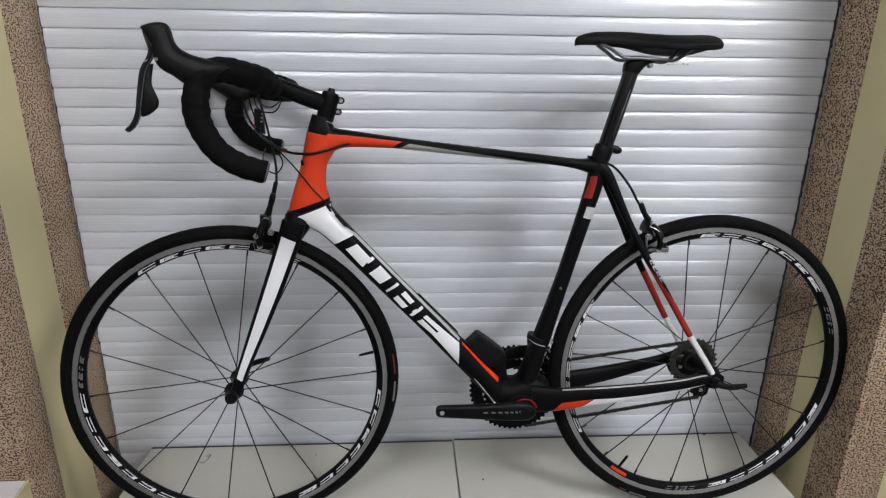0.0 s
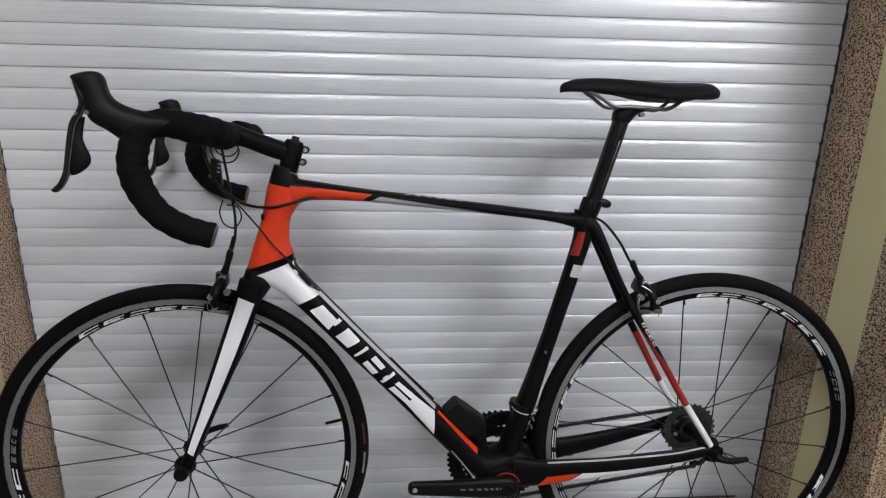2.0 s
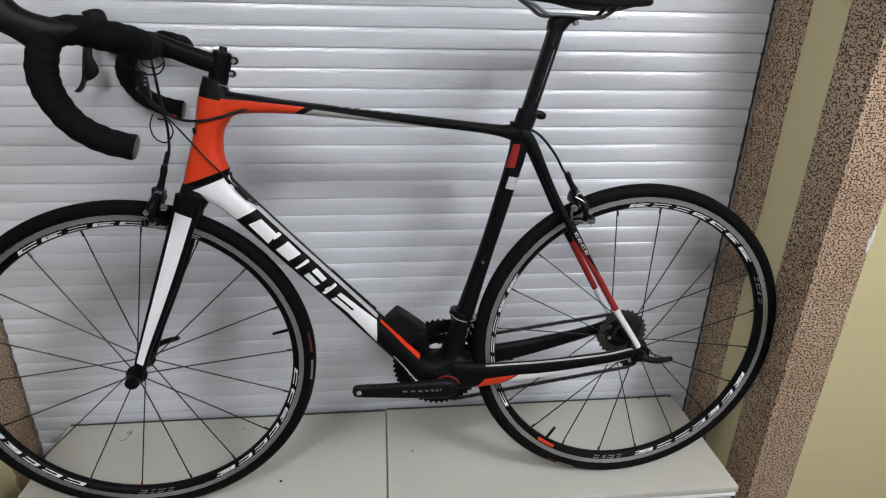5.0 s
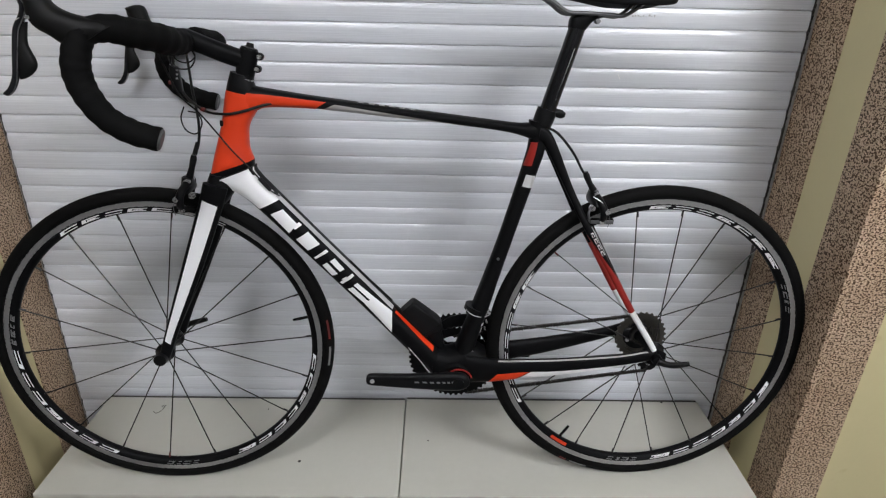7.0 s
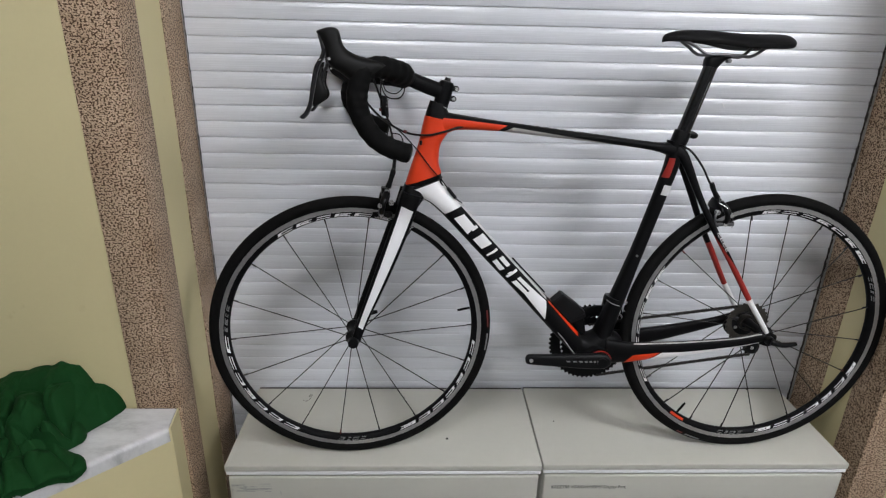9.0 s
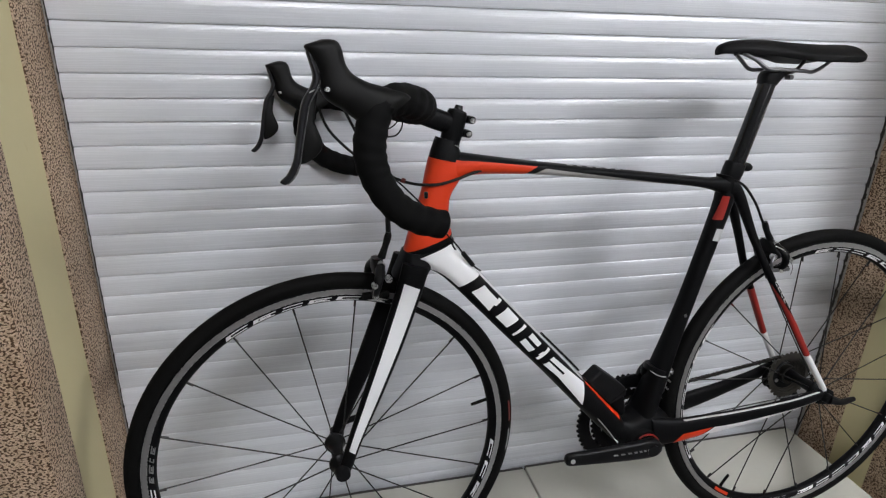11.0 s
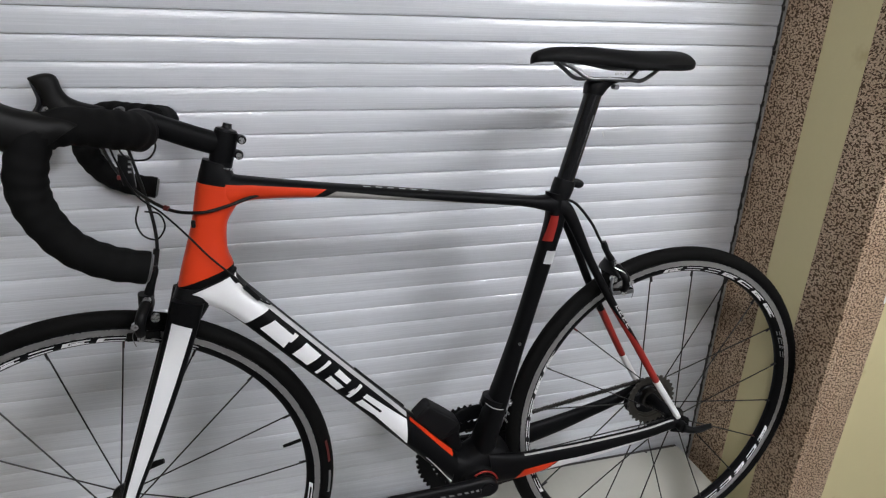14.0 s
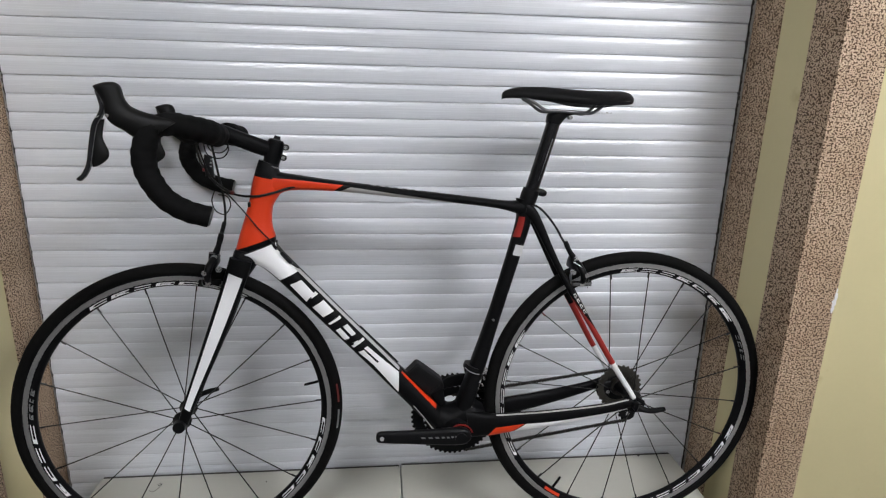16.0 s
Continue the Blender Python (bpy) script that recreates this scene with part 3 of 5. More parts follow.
HEAD = [(-0.2945, 0.884, -0.2600, 0.874, 0.0175, 0), (-0.3035, 0.858, -0.2500, 0.846, 0.0215, 0), (-0.3105, 0.830, -0.2505, 0.822, 0.0220, 0), (-0.3180, 0.795, -0.2700, 0.790, 0.0225, 0),
        (-0.3290, 0.760, -0.2740, 0.758, 0.0235, 0), (-0.3400, 0.727, -0.2725, 0.741, 0.0255, 0), (-0.3480, 0.700, -0.2680, 0.727, 0.0262, 0), (-0.3520, 0.684, -0.2690, 0.709, 0.0245, 0)]
TOPT = [(-0.285, 0.868, -0.285, 0.806, 0.0205, 0), (-0.255, 0.859, -0.255, 0.815, 0.0205, 0), (-0.226, 0.854, -0.227, 0.822, 0.0200, 0), (-0.141, 0.842, -0.141, 0.820, 0.0195, 0), (-0.033, 0.8295, -0.033, 0.810, 0.0180, 0),
        (0.078, 0.8165, 0.079, 0.799, 0.0165, 0), (0.192, 0.8035, 0.193, 0.785, 0.0150, 0), (0.231, 0.800, 0.238, 0.775, 0.0160, 0), (0.262, 0.802, 0.258, 0.766, 0.0170, 0)]
DOWN = [(-0.264, 0.716, -0.356, 0.683, 0.0288, 0), (-0.262, 0.703, -0.304, 0.664, 0.0288, 0), (-0.231, 0.667, -0.2665, 0.634, 0.0280, 0), (-0.144, 0.5725, -0.178, 0.541, 0.0285, 0), (-0.060, 0.4825, -0.093, 0.452, 0.0290, 0),
        (0.010, 0.4075, -0.024, 0.377, 0.0300, 0), (0.060, 0.354, 0.026, 0.323, 0.0320, 0), (0.115, 0.300, 0.085, 0.262, 0.0350, 0)]
SEATT = [(0.246, 0.806, 0.282, 0.800, 0.0165, 0), (0.248, 0.765, 0.2800, 0.752, 0.0165, 0), (0.235, 0.705, 0.2655, 0.698, 0.0160, 0), (0.201, 0.580, 0.2290, 0.572, 0.0165, 0), (0.1760, 0.500, 0.2060, 0.490, 0.0185, 0),
         (0.1530, 0.430, 0.1870, 0.420, 0.0230, 0), (0.1320, 0.365, 0.1660, 0.350, 0.0300, 0), (0.1050, 0.290, 0.1500, 0.285, 0.0360, 0)]

head = part("head_tube", ladder(HEAD, 0.0, 0.175, 8, 28), M_MATT, bike)
part("head_panel", ladder(HEAD, 0.175, 0.885, 28, 28, grow=0.0004), M_ORANGE, bike, "bright orange painted head tube")
part("head_band", ladder(HEAD, 0.870, 1.0, 8, 28, grow=0.0008), M_MATT, bike)
part("cable_port", block(-0.3175, -0.3115, -0.0215, -0.0150, 0.788, 0.799, 0.002), M_BLACKALU, head)
tt = part("top_tube", ladder(TOPT, 0, 1, 40, 24, 2.6), M_MATT, bike)
bm = on_side(TOPT, [(0.03, -0.97), (0.368, -0.97), (0.395, 0.38), (0.03, 0.44)], e=2.6, nu=22)
on_side(TOPT, [(0.03, -0.97), (0.368, -0.97), (0.395, 0.38), (0.03, 0.44)], side=1, e=2.6, nu=22, bm=bm)
part("orange_panel", bm, M_ORANGE, tt, "orange painted field")
bm = on_side(TOPT, [(0.385, -0.98), (0.69, -0.98), (0.69, -0.92), (0.413, 0.15)], e=2.6, nu=18)
part("grey_panel", bm, M_GREY, tt, "pale grey painted field")
bm = bmesh.new()
for k in range(6):
    on_side(TOPT, bar(0.46 + 0.021 * k, 0.472 + 0.021 * k, 0.90, 0.975, 0.0), e=2.6, nu=2, nv=2, bm=bm)
part("printed_marks", bm, M_PRINT, tt, "small pale printed strokes on the top")
dt = part("down_tube", ladder(DOWN, 0, 1, 40, 26, 2.7), M_MATT, bike)


def dfield(name, fields, material, label):
    bm = bmesh.new()
    for f in fields:
        on_side(DOWN, f, e=2.7, nu=8, nv=8, bm=bm)
    return part(name, bm, material, dt, label)


def along(rows, d):
    """The place s on a ladder tube at d metres from its start."""
    last, run = None, 0.0
    for i in range(401):
        r = catmull(rows, i / 400)
        p = ((r[0] + r[2]) / 2, (r[1] + r[3]) / 2)
        if last:
            run += math.dist(p, last)
        if run >= d:
            return i / 400
        last = p
    return 1.0


def D(f):
    return along(DOWN, 0.036 + 0.494 * f)


dfield("white_panel", [[(0.010, -0.90), (D(0.094), -0.74), (D(0.119), 0.95), (0.016, 0.97)]], M_WHITE, "white painted field")
BLOCKS = (((0.137, -0.38), (0.237, -0.46), (0.232, 0.56), (0.152, 0.60)), ((0.226, 0.10), (0.241, 0.12), (0.245, 0.74), (0.230, 0.74)), ((0.273, -0.44), (0.336, -0.42), (0.347, 0.66), (0.281, 0.70)), ((0.368, -0.52), (0.380, -0.52), (0.392, 0.68), (0.380, 0.70)),
          ((0.423, 0.22), (0.480, 0.18), (0.484, 0.58), (0.427, 0.66)), ((0.413, -0.50), (0.474, -0.60), (0.483, -0.10), (0.420, -0.02)), ((0.514, -0.56), (0.526, -0.52), (0.533, 0.72), (0.520, 0.74)), ((0.508, -0.22), (0.516, -0.20), (0.524, 0.24), (0.512, 0.24)),
          ((0.559, 0.14), (0.655, 0.22), (0.651, 0.62), (0.565, 0.50)), ((0.557, -0.52), (0.655, -0.36), (0.650, 0.02), (0.562, -0.02)), ((0.647, -0.40), (0.817, -0.60), (0.750, 0.78), (0.651, 0.62)))
for quad in BLOCKS:
    dfield("white_block", [[(D(a), v) for a, v in quad]], M_WHITE, "white painted block")
dfield("edge_strip", [bar(D(0.10), D(0.745), 0.86, 0.995, 0)], M_PALE, "pale edge strip")
dfield("red_strip", [[(D(0.765), 0.84), (D(1.0), 0.72), (D(0.995), 0.97), (D(0.765), 0.95)]], M_ORANGE, "narrow red strip")
st = part("seat_tube", ladder(SEATT, 0, 1, 36, 24, 2.5), M_MATT, bike)
part("red_patch", on_side(SEATT, [(0.123, 0.12), (0.249, 0.10), (0.257, 0.97), (0.135, 0.82)], e=2.5), M_RED, st, "red painted patch")
# The patch is white; the grey colour stands in for the shade on it.
part("white_patch", on_side(SEATT, [(0.280, -0.78), (0.313, -0.93), (0.313, 0.40), (0.282, 0.38)], e=2.5), M_PALE, st, "white painted patch, its shade put into a grey colour")

for x, z in ((0.2000, 0.535), (0.1790, 0.463)):
    part("frame_bolt", disc(x, -0.0195, -0.0150, z, 0.0028, 12), M_RAILS, st, "small grey frame bolt")

for quad in ([(0.724, -0.96), (0.744, -0.96), (0.744, -0.78), (0.724, -0.78)], [(0.768, -0.92), (0.782, -0.90), (0.782, -0.60), (0.768, -0.62)], [(0.790, -0.96), (0.816, -0.90), (0.812, -0.74), (0.786, -0.80)], [(0.895, -0.76), (0.912, -0.76), (0.912, -0.58), (0.895, -0.58)]):
    part("white_print", on_side(SEATT, quad, e=2.5, nu=3, nv=3), M_PALE, st, "tiny worn white print")
part("bare_wire", tube([(0.0220, -0.0315, 0.3440), (0.0420, -0.0330, 0.3200), (0.0600, -0.0360, 0.2960), (0.0665, -0.0370, 0.2880)], [0.0008, 0.0009, 0.0009, 0.0022], 14, 6), M_PALE, dt, "thin bare wire leaving the down tube")

# bottom bracket, swollen shell
BBX, BBZ = 0.124, 0.283
bm = bmesh.new()
rings = []
for i in range(13):
    y = -0.043 + 0.086 * i / 12
    r = 0.0265 + 0.010 * math.sin(math.pi * i / 12) ** 0.5
    rings.append([(BBX - 0.004 + r * 1.15 * math.cos(a), y, BBZ - 0.004 + r * math.sin(a)) for a in (2 * math.pi * k / 28 for k in range(28))])
skin(rings, bm=bm)
bbs = part("bottom_bracket_shell", bm, M_MATT, bike)
LOBE = [(0.075, 0.334, 0.070, 0.262, 0.034, 0), (0.108, 0.327, 0.105, 0.249, 0.038, 0), (0.146, 0.346, 0.150, 0.252, 0.038, 0), (0.185, 0.324, 0.192, 0.268, 0.036, 0)]
part("shell_web", ladder(LOBE, 0, 1, 14, 22, 2.6), M_MATT, bbs)
ring_path = [(BBX + 0.003 + 0.028 * math.cos(a), -0.0445, BBZ - 0.011 + 0.028 * math.sin(a)) for a in [radians(17 + 11 * k) for k in range(11)]]
part("red_ring", tube(ring_path, 0.0017, 24, 8), M_RED, bbs, "red trim arc over the crank axle")

# stays
CST = [(0.140, 0.328, 0.150, 0.262, 0.012, -0.030), (0.200, 0.320, 0.192, 0.268, 0.011, -0.036), (0.260, 0.3225, 0.255, 0.279, 0.010, -0.041), (0.330, 0.328, 0.331, 0.291, 0.009, -0.048),
       (0.446, 0.342, 0.450, 0.317, 0.0085, -0.059), (0.502, 0.355, 0.508, 0.333, 0.008, -0.064), (0.524, 0.356, 0.526, 0.336, 0.007, -0.066)]
SST = [(0.2680, 0.8000, 0.2620, 0.7650, 0.0120, -0.006), (0.2930, 0.7760, 0.2780, 0.7570, 0.0090, -0.012), (0.3345, 0.6850, 0.3205, 0.6790, 0.0070, -0.021), (0.3720, 0.6135, 0.3590, 0.6075, 0.0069, -0.034),
       (0.4190, 0.5335, 0.4080, 0.5275, 0.0065, -0.046), (0.4680, 0.4495, 0.4580, 0.4435, 0.0062, -0.056), (0.5180, 0.3715, 0.5090, 0.3659, 0.0060, -0.065), (0.5290, 0.3490, 0.5194, 0.3434, 0.0058, -0.066)]


def flip(rows):
    return [(a, b, c, d, e, -f) for a, b, c, d, e, f in rows]


for rows, side in ((CST, -1), (flip(CST), 1)):
    cs = part("chainstay", ladder(rows, 0, 1, 26, 18, 2.5), M_MATT, bike)
    part("orange_panel", on_side(rows, [(0.15, -0.97), (0.30, -0.97), (0.37, -0.15), (0.20, -0.15)], side=side, e=2.5), M_ORANGE, cs, "orange painted field")
    part("white_panel", on_side(rows, [(0.31, -0.97), (0.82, -0.97), (0.82, -0.75), (0.38, -0.15)], side=side, e=2.5), M_WHITE, cs, "white painted field")
    part("grey_panel", on_side(rows, [(0.19, 0.88), (0.86, 0.80), (0.86, 0.97), (0.19, 0.97)], side=side, e=2.5, nu=20), M_GREY, cs, "pale upper edge")
for rows, side in ((SST, -1), (flip(SST), 1)):
    ss = part("seatstay", ladder(rows, 0, 1, 40, 16, 2.4), M_MATT, bike)
    if side > 0:
        part("red_panel", ladder(rows, 0.53, 0.725, 16, 16, 2.4, 0.0005), M_RED, ss, "red painted field")
    part("red_panel", on_side(rows, [(0.45, -0.98), (0.725, -0.98), (0.725, 0.98), (0.54, -0.2)], side=side, e=2.4, nu=16), M_RED, ss, "red painted field")
    part("red_panel", on_side(rows, [(0.54, -0.2), (0.725, 0.98), (0.725, 0.98), (0.62, 0.98)], side=side, e=2.4, nu=10), M_RED, ss, "red painted field")
    part("white_panel", ladder(rows, 0.725, 0.900, 10, 16, 2.4, 0.0005), M_WHITE, ss, "white painted lower end")
    bm = bmesh.new()
    for k in range(4):
        for a, b, lo, hi in ((0.0, 0.0035, -0.10, 0.60), (0.0, 0.015, 0.44, 0.60), (0.0 if k % 2 else 0.006, 0.015, -0.10, 0.06)):
            on_side(rows, bar(0.452 + 0.021 * k + a, 0.452 + 0.021 * k + b, lo, hi, 0.0), side=side, e=2.4, nu=2, nv=2, bm=bm)
    part("white_marks", bm, M_WHITE, ss, "small white painted blocks")
# drop-outs
for y in (-0.066, 0.066):
    bm = ladder([(0.504, 0.357, 0.508, 0.327, 0.004, y), (0.524, 0.362, 0.528, 0.322, 0.005, y), (0.546, 0.351, 0.544, 0.326, 0.004, y)], 0, 1, 10, 14, 3)
    part("dropout", bm, M_MATT, bike)

# seat post, collar, saddle
post = part("seat_post", tube([(0.262, 0, 0.770), (0.2815, 0, 0.830), (0.318, 0, 0.955), (0.325, 0, 0.985)], [0.0148, 0.0148, 0.0148, 0.0150], 20, 22), M_GLOSS, bike, "glossy black seat post")
bm = on_side([(0.272, 0.84, 0.294, 0.835, 0.0148, 0), (0.304, 0.955, 0.329, 0.948, 0.0148, 0)], bar(0.05, 0.85, -0.50, -0.42, 0), e=2)
part("print_line", bm, M_PRINT, post, "thin grey printed line")
col = part("seat_collar", tube([(0.2705, 0, 0.797), (0.2750, 0, 0.811), (0.2795, 0, 0.825)], [0.0182, 0.0190, 0.0185], 8, 24), M_BLACKALU, bike)
part("clamp_lug", ladder([(0.292, 0.828, 0.290, 0.813, 0.009, 0), (0.306, 0.825, 0.304, 0.809, 0.009, 0), (0.313, 0.820, 0.311, 0.811, 0.007, 0)], 0, 1, 8, 16, 3), M_BLACKALU, col)
part("post_head", ladder([(0.305, 0.968, 0.335, 0.963, 0.015, 0), (0.308, 0.985, 0.348, 0.978, 0.017, 0), (0.322, 0.994, 0.368, 0.986, 0.017, 0)], 0, 1, 10, 18, 2.8), M_BLACKALU, post)
part("clamp_bolt", disc(0.352, -0.022, -0.010, 0.978, 0.0042, 14), M_RAILS, post)

SADDLE = [(0.205, 0.004, 1.0265, 0.008), (0.212, 0.013, 1.033, 0.016), (0.235, 0.0195, 1.0395, 0.024), (0.270, 0.021, 1.0415, 0.029), (0.310, 0.026, 1.0410, 0.033), (0.345, 0.038, 1.0385, 0.037),
          (0.380, 0.055, 1.0365, 0.040), (0.415, 0.066, 1.0360, 0.040), (0.445, 0.068, 1.0365, 0.041), (0.464, 0.062, 1.0355, 0.036), (0.476, 0.046, 1.0315, 0.024), (0.481, 0.022, 1.0240, 0.008)]
bm = bmesh.new()
rings = []
for i in range(45):
    x, w, zt, h = catmull(SADDLE, i / 44)
    ring = []
    for k in range(30):
        a = 2 * math.pi * k / 30
        c, s = power(math.cos(a), 2.3), power(math.sin(a), 2.3)
        if s >= 0:
            z = zt - h * 0.45 * abs(c) ** 3 - (1 - s) * h * 0.12
        else:
            z = zt - h * 0.45 * abs(c) ** 3 - h * 0.12 - (-s) * (0.010 + h * (0.08 + 0.42 * abs(c) ** 2))
        ring.append((x, w * c, z))
    rings.append(ring)
skin(rings, bm=bm)
saddle = part("saddle", bm, M_SADDLE, bike, "black padded racing saddle")
saddle.location = (0.002, 0, -0.001)
for y in (-0.022, 0.022):
    part("rail", tube([(0.252, y * 0.45, 1.018), (0.272, y * 0.8, 1.008), (0.296, y, 0.993), (0.325, y, 0.992), (0.372, y, 0.990), (0.392, y, 0.9885), (0.407, y * 1.15, 0.996), (0.424, y * 1.35, 1.010)], 0.0034, 40, 10), M_RAILS, saddle, "dull grey metal saddle rail")

# fork, steered
BLADE = [(-0.358, 0.688, -0.314, 0.676, 0.0120, -0.030), (-0.371, 0.645, -0.329, 0.633, 0.0110, -0.035), (-0.399, 0.565, -0.361, 0.552, 0.0100, -0.041), (-0.429, 0.480, -0.398, 0.468, 0.0092, -0.045),
         (-0.457, 0.400, -0.434, 0.391, 0.0085, -0.048), (-0.475, 0.347, -0.455, 0.339, 0.0080, -0.050), (-0.483, 0.333, -0.463, 0.325, 0.0070, -0.050)]
steered(part("fork_crown", ladder([(-0.3500, 0.700, -0.2980, 0.694, 0.0265, 0), (-0.3580, 0.680, -0.3040, 0.672, 0.033, 0), (-0.3660, 0.657, -0.3200, 0.648, 0.040, 0), (-0.3640, 0.648, -0.3260, 0.642, 0.036, 0)], 0, 1, 16, 26, 2.8), M_MATT, bike))
for rows, side in ((BLADE, -1), (flip(BLADE), 1)):
    fb = steered(part("fork_blade", ladder(rows, 0, 1, 30, 18, 2.5), M_MATT, bike))
    part("white_panel", on_side(rows, [(0.138, -0.62), (0.738, -0.45), (0.728, 0.55), (0.122, 0.66)], side=side, e=2.5, nu=24), M_WHITE, fb, "white painted field")

# stem and headset, steered
SIDE = Vector((0.009, 0, 0))
hs = steered(part("headset_spacer", tube([CROWN + SIDE + AXIS * 0.172, CROWN + SIDE + AXIS * 0.180, CROWN + SIDE + AXIS * 0.195], [0.0178, 0.0168, 0.0165], 8, 26), M_BLACKALU, bike))
part("silver_ring", tube([CROWN + SIDE + AXIS * 0.1865, CROWN + SIDE + AXIS * 0.1890], 0.0180, 3, 28), M_STEEL, hs, "thin bright spacer ring")
stem = steered(part("stem", ladder([(-0.254, 0.914, -0.264, 0.884, 0.0145, 0), (-0.300, 0.930, -0.305, 0.897, 0.0148, 0), (-0.335, 0.943, -0.343, 0.912, 0.0150, 0), (-0.355, 0.951, -0.362, 0.918, 0.0170, 0), (-0.370, 0.954, -0.377, 0.920, 0.0200, 0), (-0.386, 0.949, -0.388, 0.928, 0.0190, 0)], 0, 1, 26, 22, 2.6), M_MATT, bike))
C0, C1 = CROWN + AXIS * 0.192 + SIDE, CROWN + AXIS * 0.239 + SIDE
part("steerer_clamp", tube([C0, C0.lerp(C1, 0.3), C0.lerp(C1, 0.7), C1], [0.0162, 0.0170, 0.0170, 0.0160], 12, 26), M_MATT, stem)
part("top_cap", tube([C1, C1 + AXIS * 0.003, C1 + AXIS * 0.0045, C1 + AXIS * 0.011], [0.0150, 0.0140, 0.0075, 0.0060], 9, 20), M_BLACKALU, stem)
plate = part("faceplate", block(-0.3945, -0.3840, -0.0185, 0.0185, 0.922, 0.956, 0.004, 3), M_BLACKALU, stem)
for y in (-0.013, 0.013):
    for z in (0.9275, 0.9505):
        part("plate_bolt", tube([(-0.3935, y, z), (-0.3975, y, z)], 0.0030, 2, 10), M_STEEL, plate, "small steel bolt")
for k in (0.016, 0.038):
    q = C0 + AXIS * k + Vector((0.0215, -0.004, -0.003))
    b = part("clamp_lug", tube([q + Vector((-0.008, 0.018, 0)), q + Vector((0, 0, 0)), q + Vector((0, -0.013, 0))], [0.0062, 0.0064, 0.0060], 6, 12), M_MATT, stem)
    part("bolt", disc(q.x, -0.0215, -0.0155, q.z, 0.0040, 12), M_STEEL, b, "steel clamp bolt")

# handlebar with tape, hoods and levers, steered
HB = [(-0.366, 0.0, 0.938), (-0.366, -0.040, 0.938), (-0.362, -0.100, 0.936), (-0.369, -0.150, 0.940), (-0.392, -0.188, 0.946), (-0.418, -0.213, 0.951), (-0.443, -0.225, 0.943), (-0.4560, -0.228, 0.915),
      (-0.4585, -0.228, 0.888), (-0.4510, -0.227, 0.860), (-0.4325, -0.225, 0.830), (-0.403, -0.220, 0.8085), (-0.368, -0.217, 0.796)]
HOOD = [(-0.4050, 0.9530, -0.4520, 0.9225, 0.0150, 0), (-0.4140, 0.9605, -0.4610, 0.9245, 0.0195, 0), (-0.4314, 0.9648, -0.4714, 0.9307, 0.0195, 0), (-0.4480, 0.9690, -0.4863, 0.9428, 0.0190, 0), (-0.4600, 0.9735, -0.4960, 0.9485, 0.0185, 0), (-0.4710, 0.9800, -0.5040, 0.9560, 0.0172, 0), (-0.4770, 0.9875, -0.5085, 0.9680, 0.0160, 0),
        (-0.4800, 0.9960, -0.5090, 0.9830, 0.0152, 0), (-0.4815, 1.0060, -0.5140, 0.9960, 0.0150, 0), (-0.4850, 1.0135, -0.5195, 1.0055, 0.0140, 0), (-0.4920, 1.0166, -0.5219, 1.0092, 0.0105, 0), (-0.5020, 1.0168, -0.5205, 1.0115, 0.0050, 0)]
LEVER = [(-0.5204, 1.0044, -0.5140, 1.0037, 0.0060, 0), (-0.5168, 0.9890, -0.5110, 0.9885, 0.0075, 0), (-0.5153, 0.9783, -0.5070, 0.9790, 0.0080, 0), (-0.5193, 0.9677, -0.5095, 0.9700, 0.0080, 0), (-0.5245, 0.9610, -0.5140, 0.9620, 0.0075, 0), (-0.5301, 0.9511, -0.5214, 0.9504, 0.0070, 0), (-0.5342, 0.9360, -0.5260, 0.9353, 0.0066, 0),
         (-0.5391, 0.9142, -0.5314, 0.9134, 0.0063, 0), (-0.5423, 0.8976, -0.5360, 0.8940, 0.0060, 0), (-0.5459, 0.8866, -0.5383, 0.8845, 0.0058, 0), (-0.5529, 0.8749, -0.5449, 0.8721, 0.0056, 0), (-0.5597, 0.8694, -0.5531, 0.8645, 0.0050, 0), (-0.5615, 0.8670, -0.5570, 0.8640, 0.0030, 0)]
PADDLE = [(-0.5110, 0.9600, -0.5262, 0.9580, 0.0040, 0), (-0.5159, 0.9401, -0.5315, 0.9400, 0.0052, 0), (-0.5166, 0.9289, -0.5342, 0.9280, 0.0062, 0), (-0.5115, 0.9143, -0.5368, 0.9140, 0.0065, 0), (-0.5102, 0.9055, -0.5362, 0.9050, 0.0060, 0), (-0.5134, 0.8972, -0.5375, 0.8960, 0.0050, 0), (-0.5229, 0.8896, -0.5372, 0.8890, 0.0040, 0), (-0.5300, 0.8862, -0.5365, 0.8852, 0.0025, 0)]


def shifted(rows, y, dx=0.0, dz=0.0):
    return [(a + dx, b + dz, c + dx, d + dz, e, f + y) for a, b, c, d, e, f in rows]


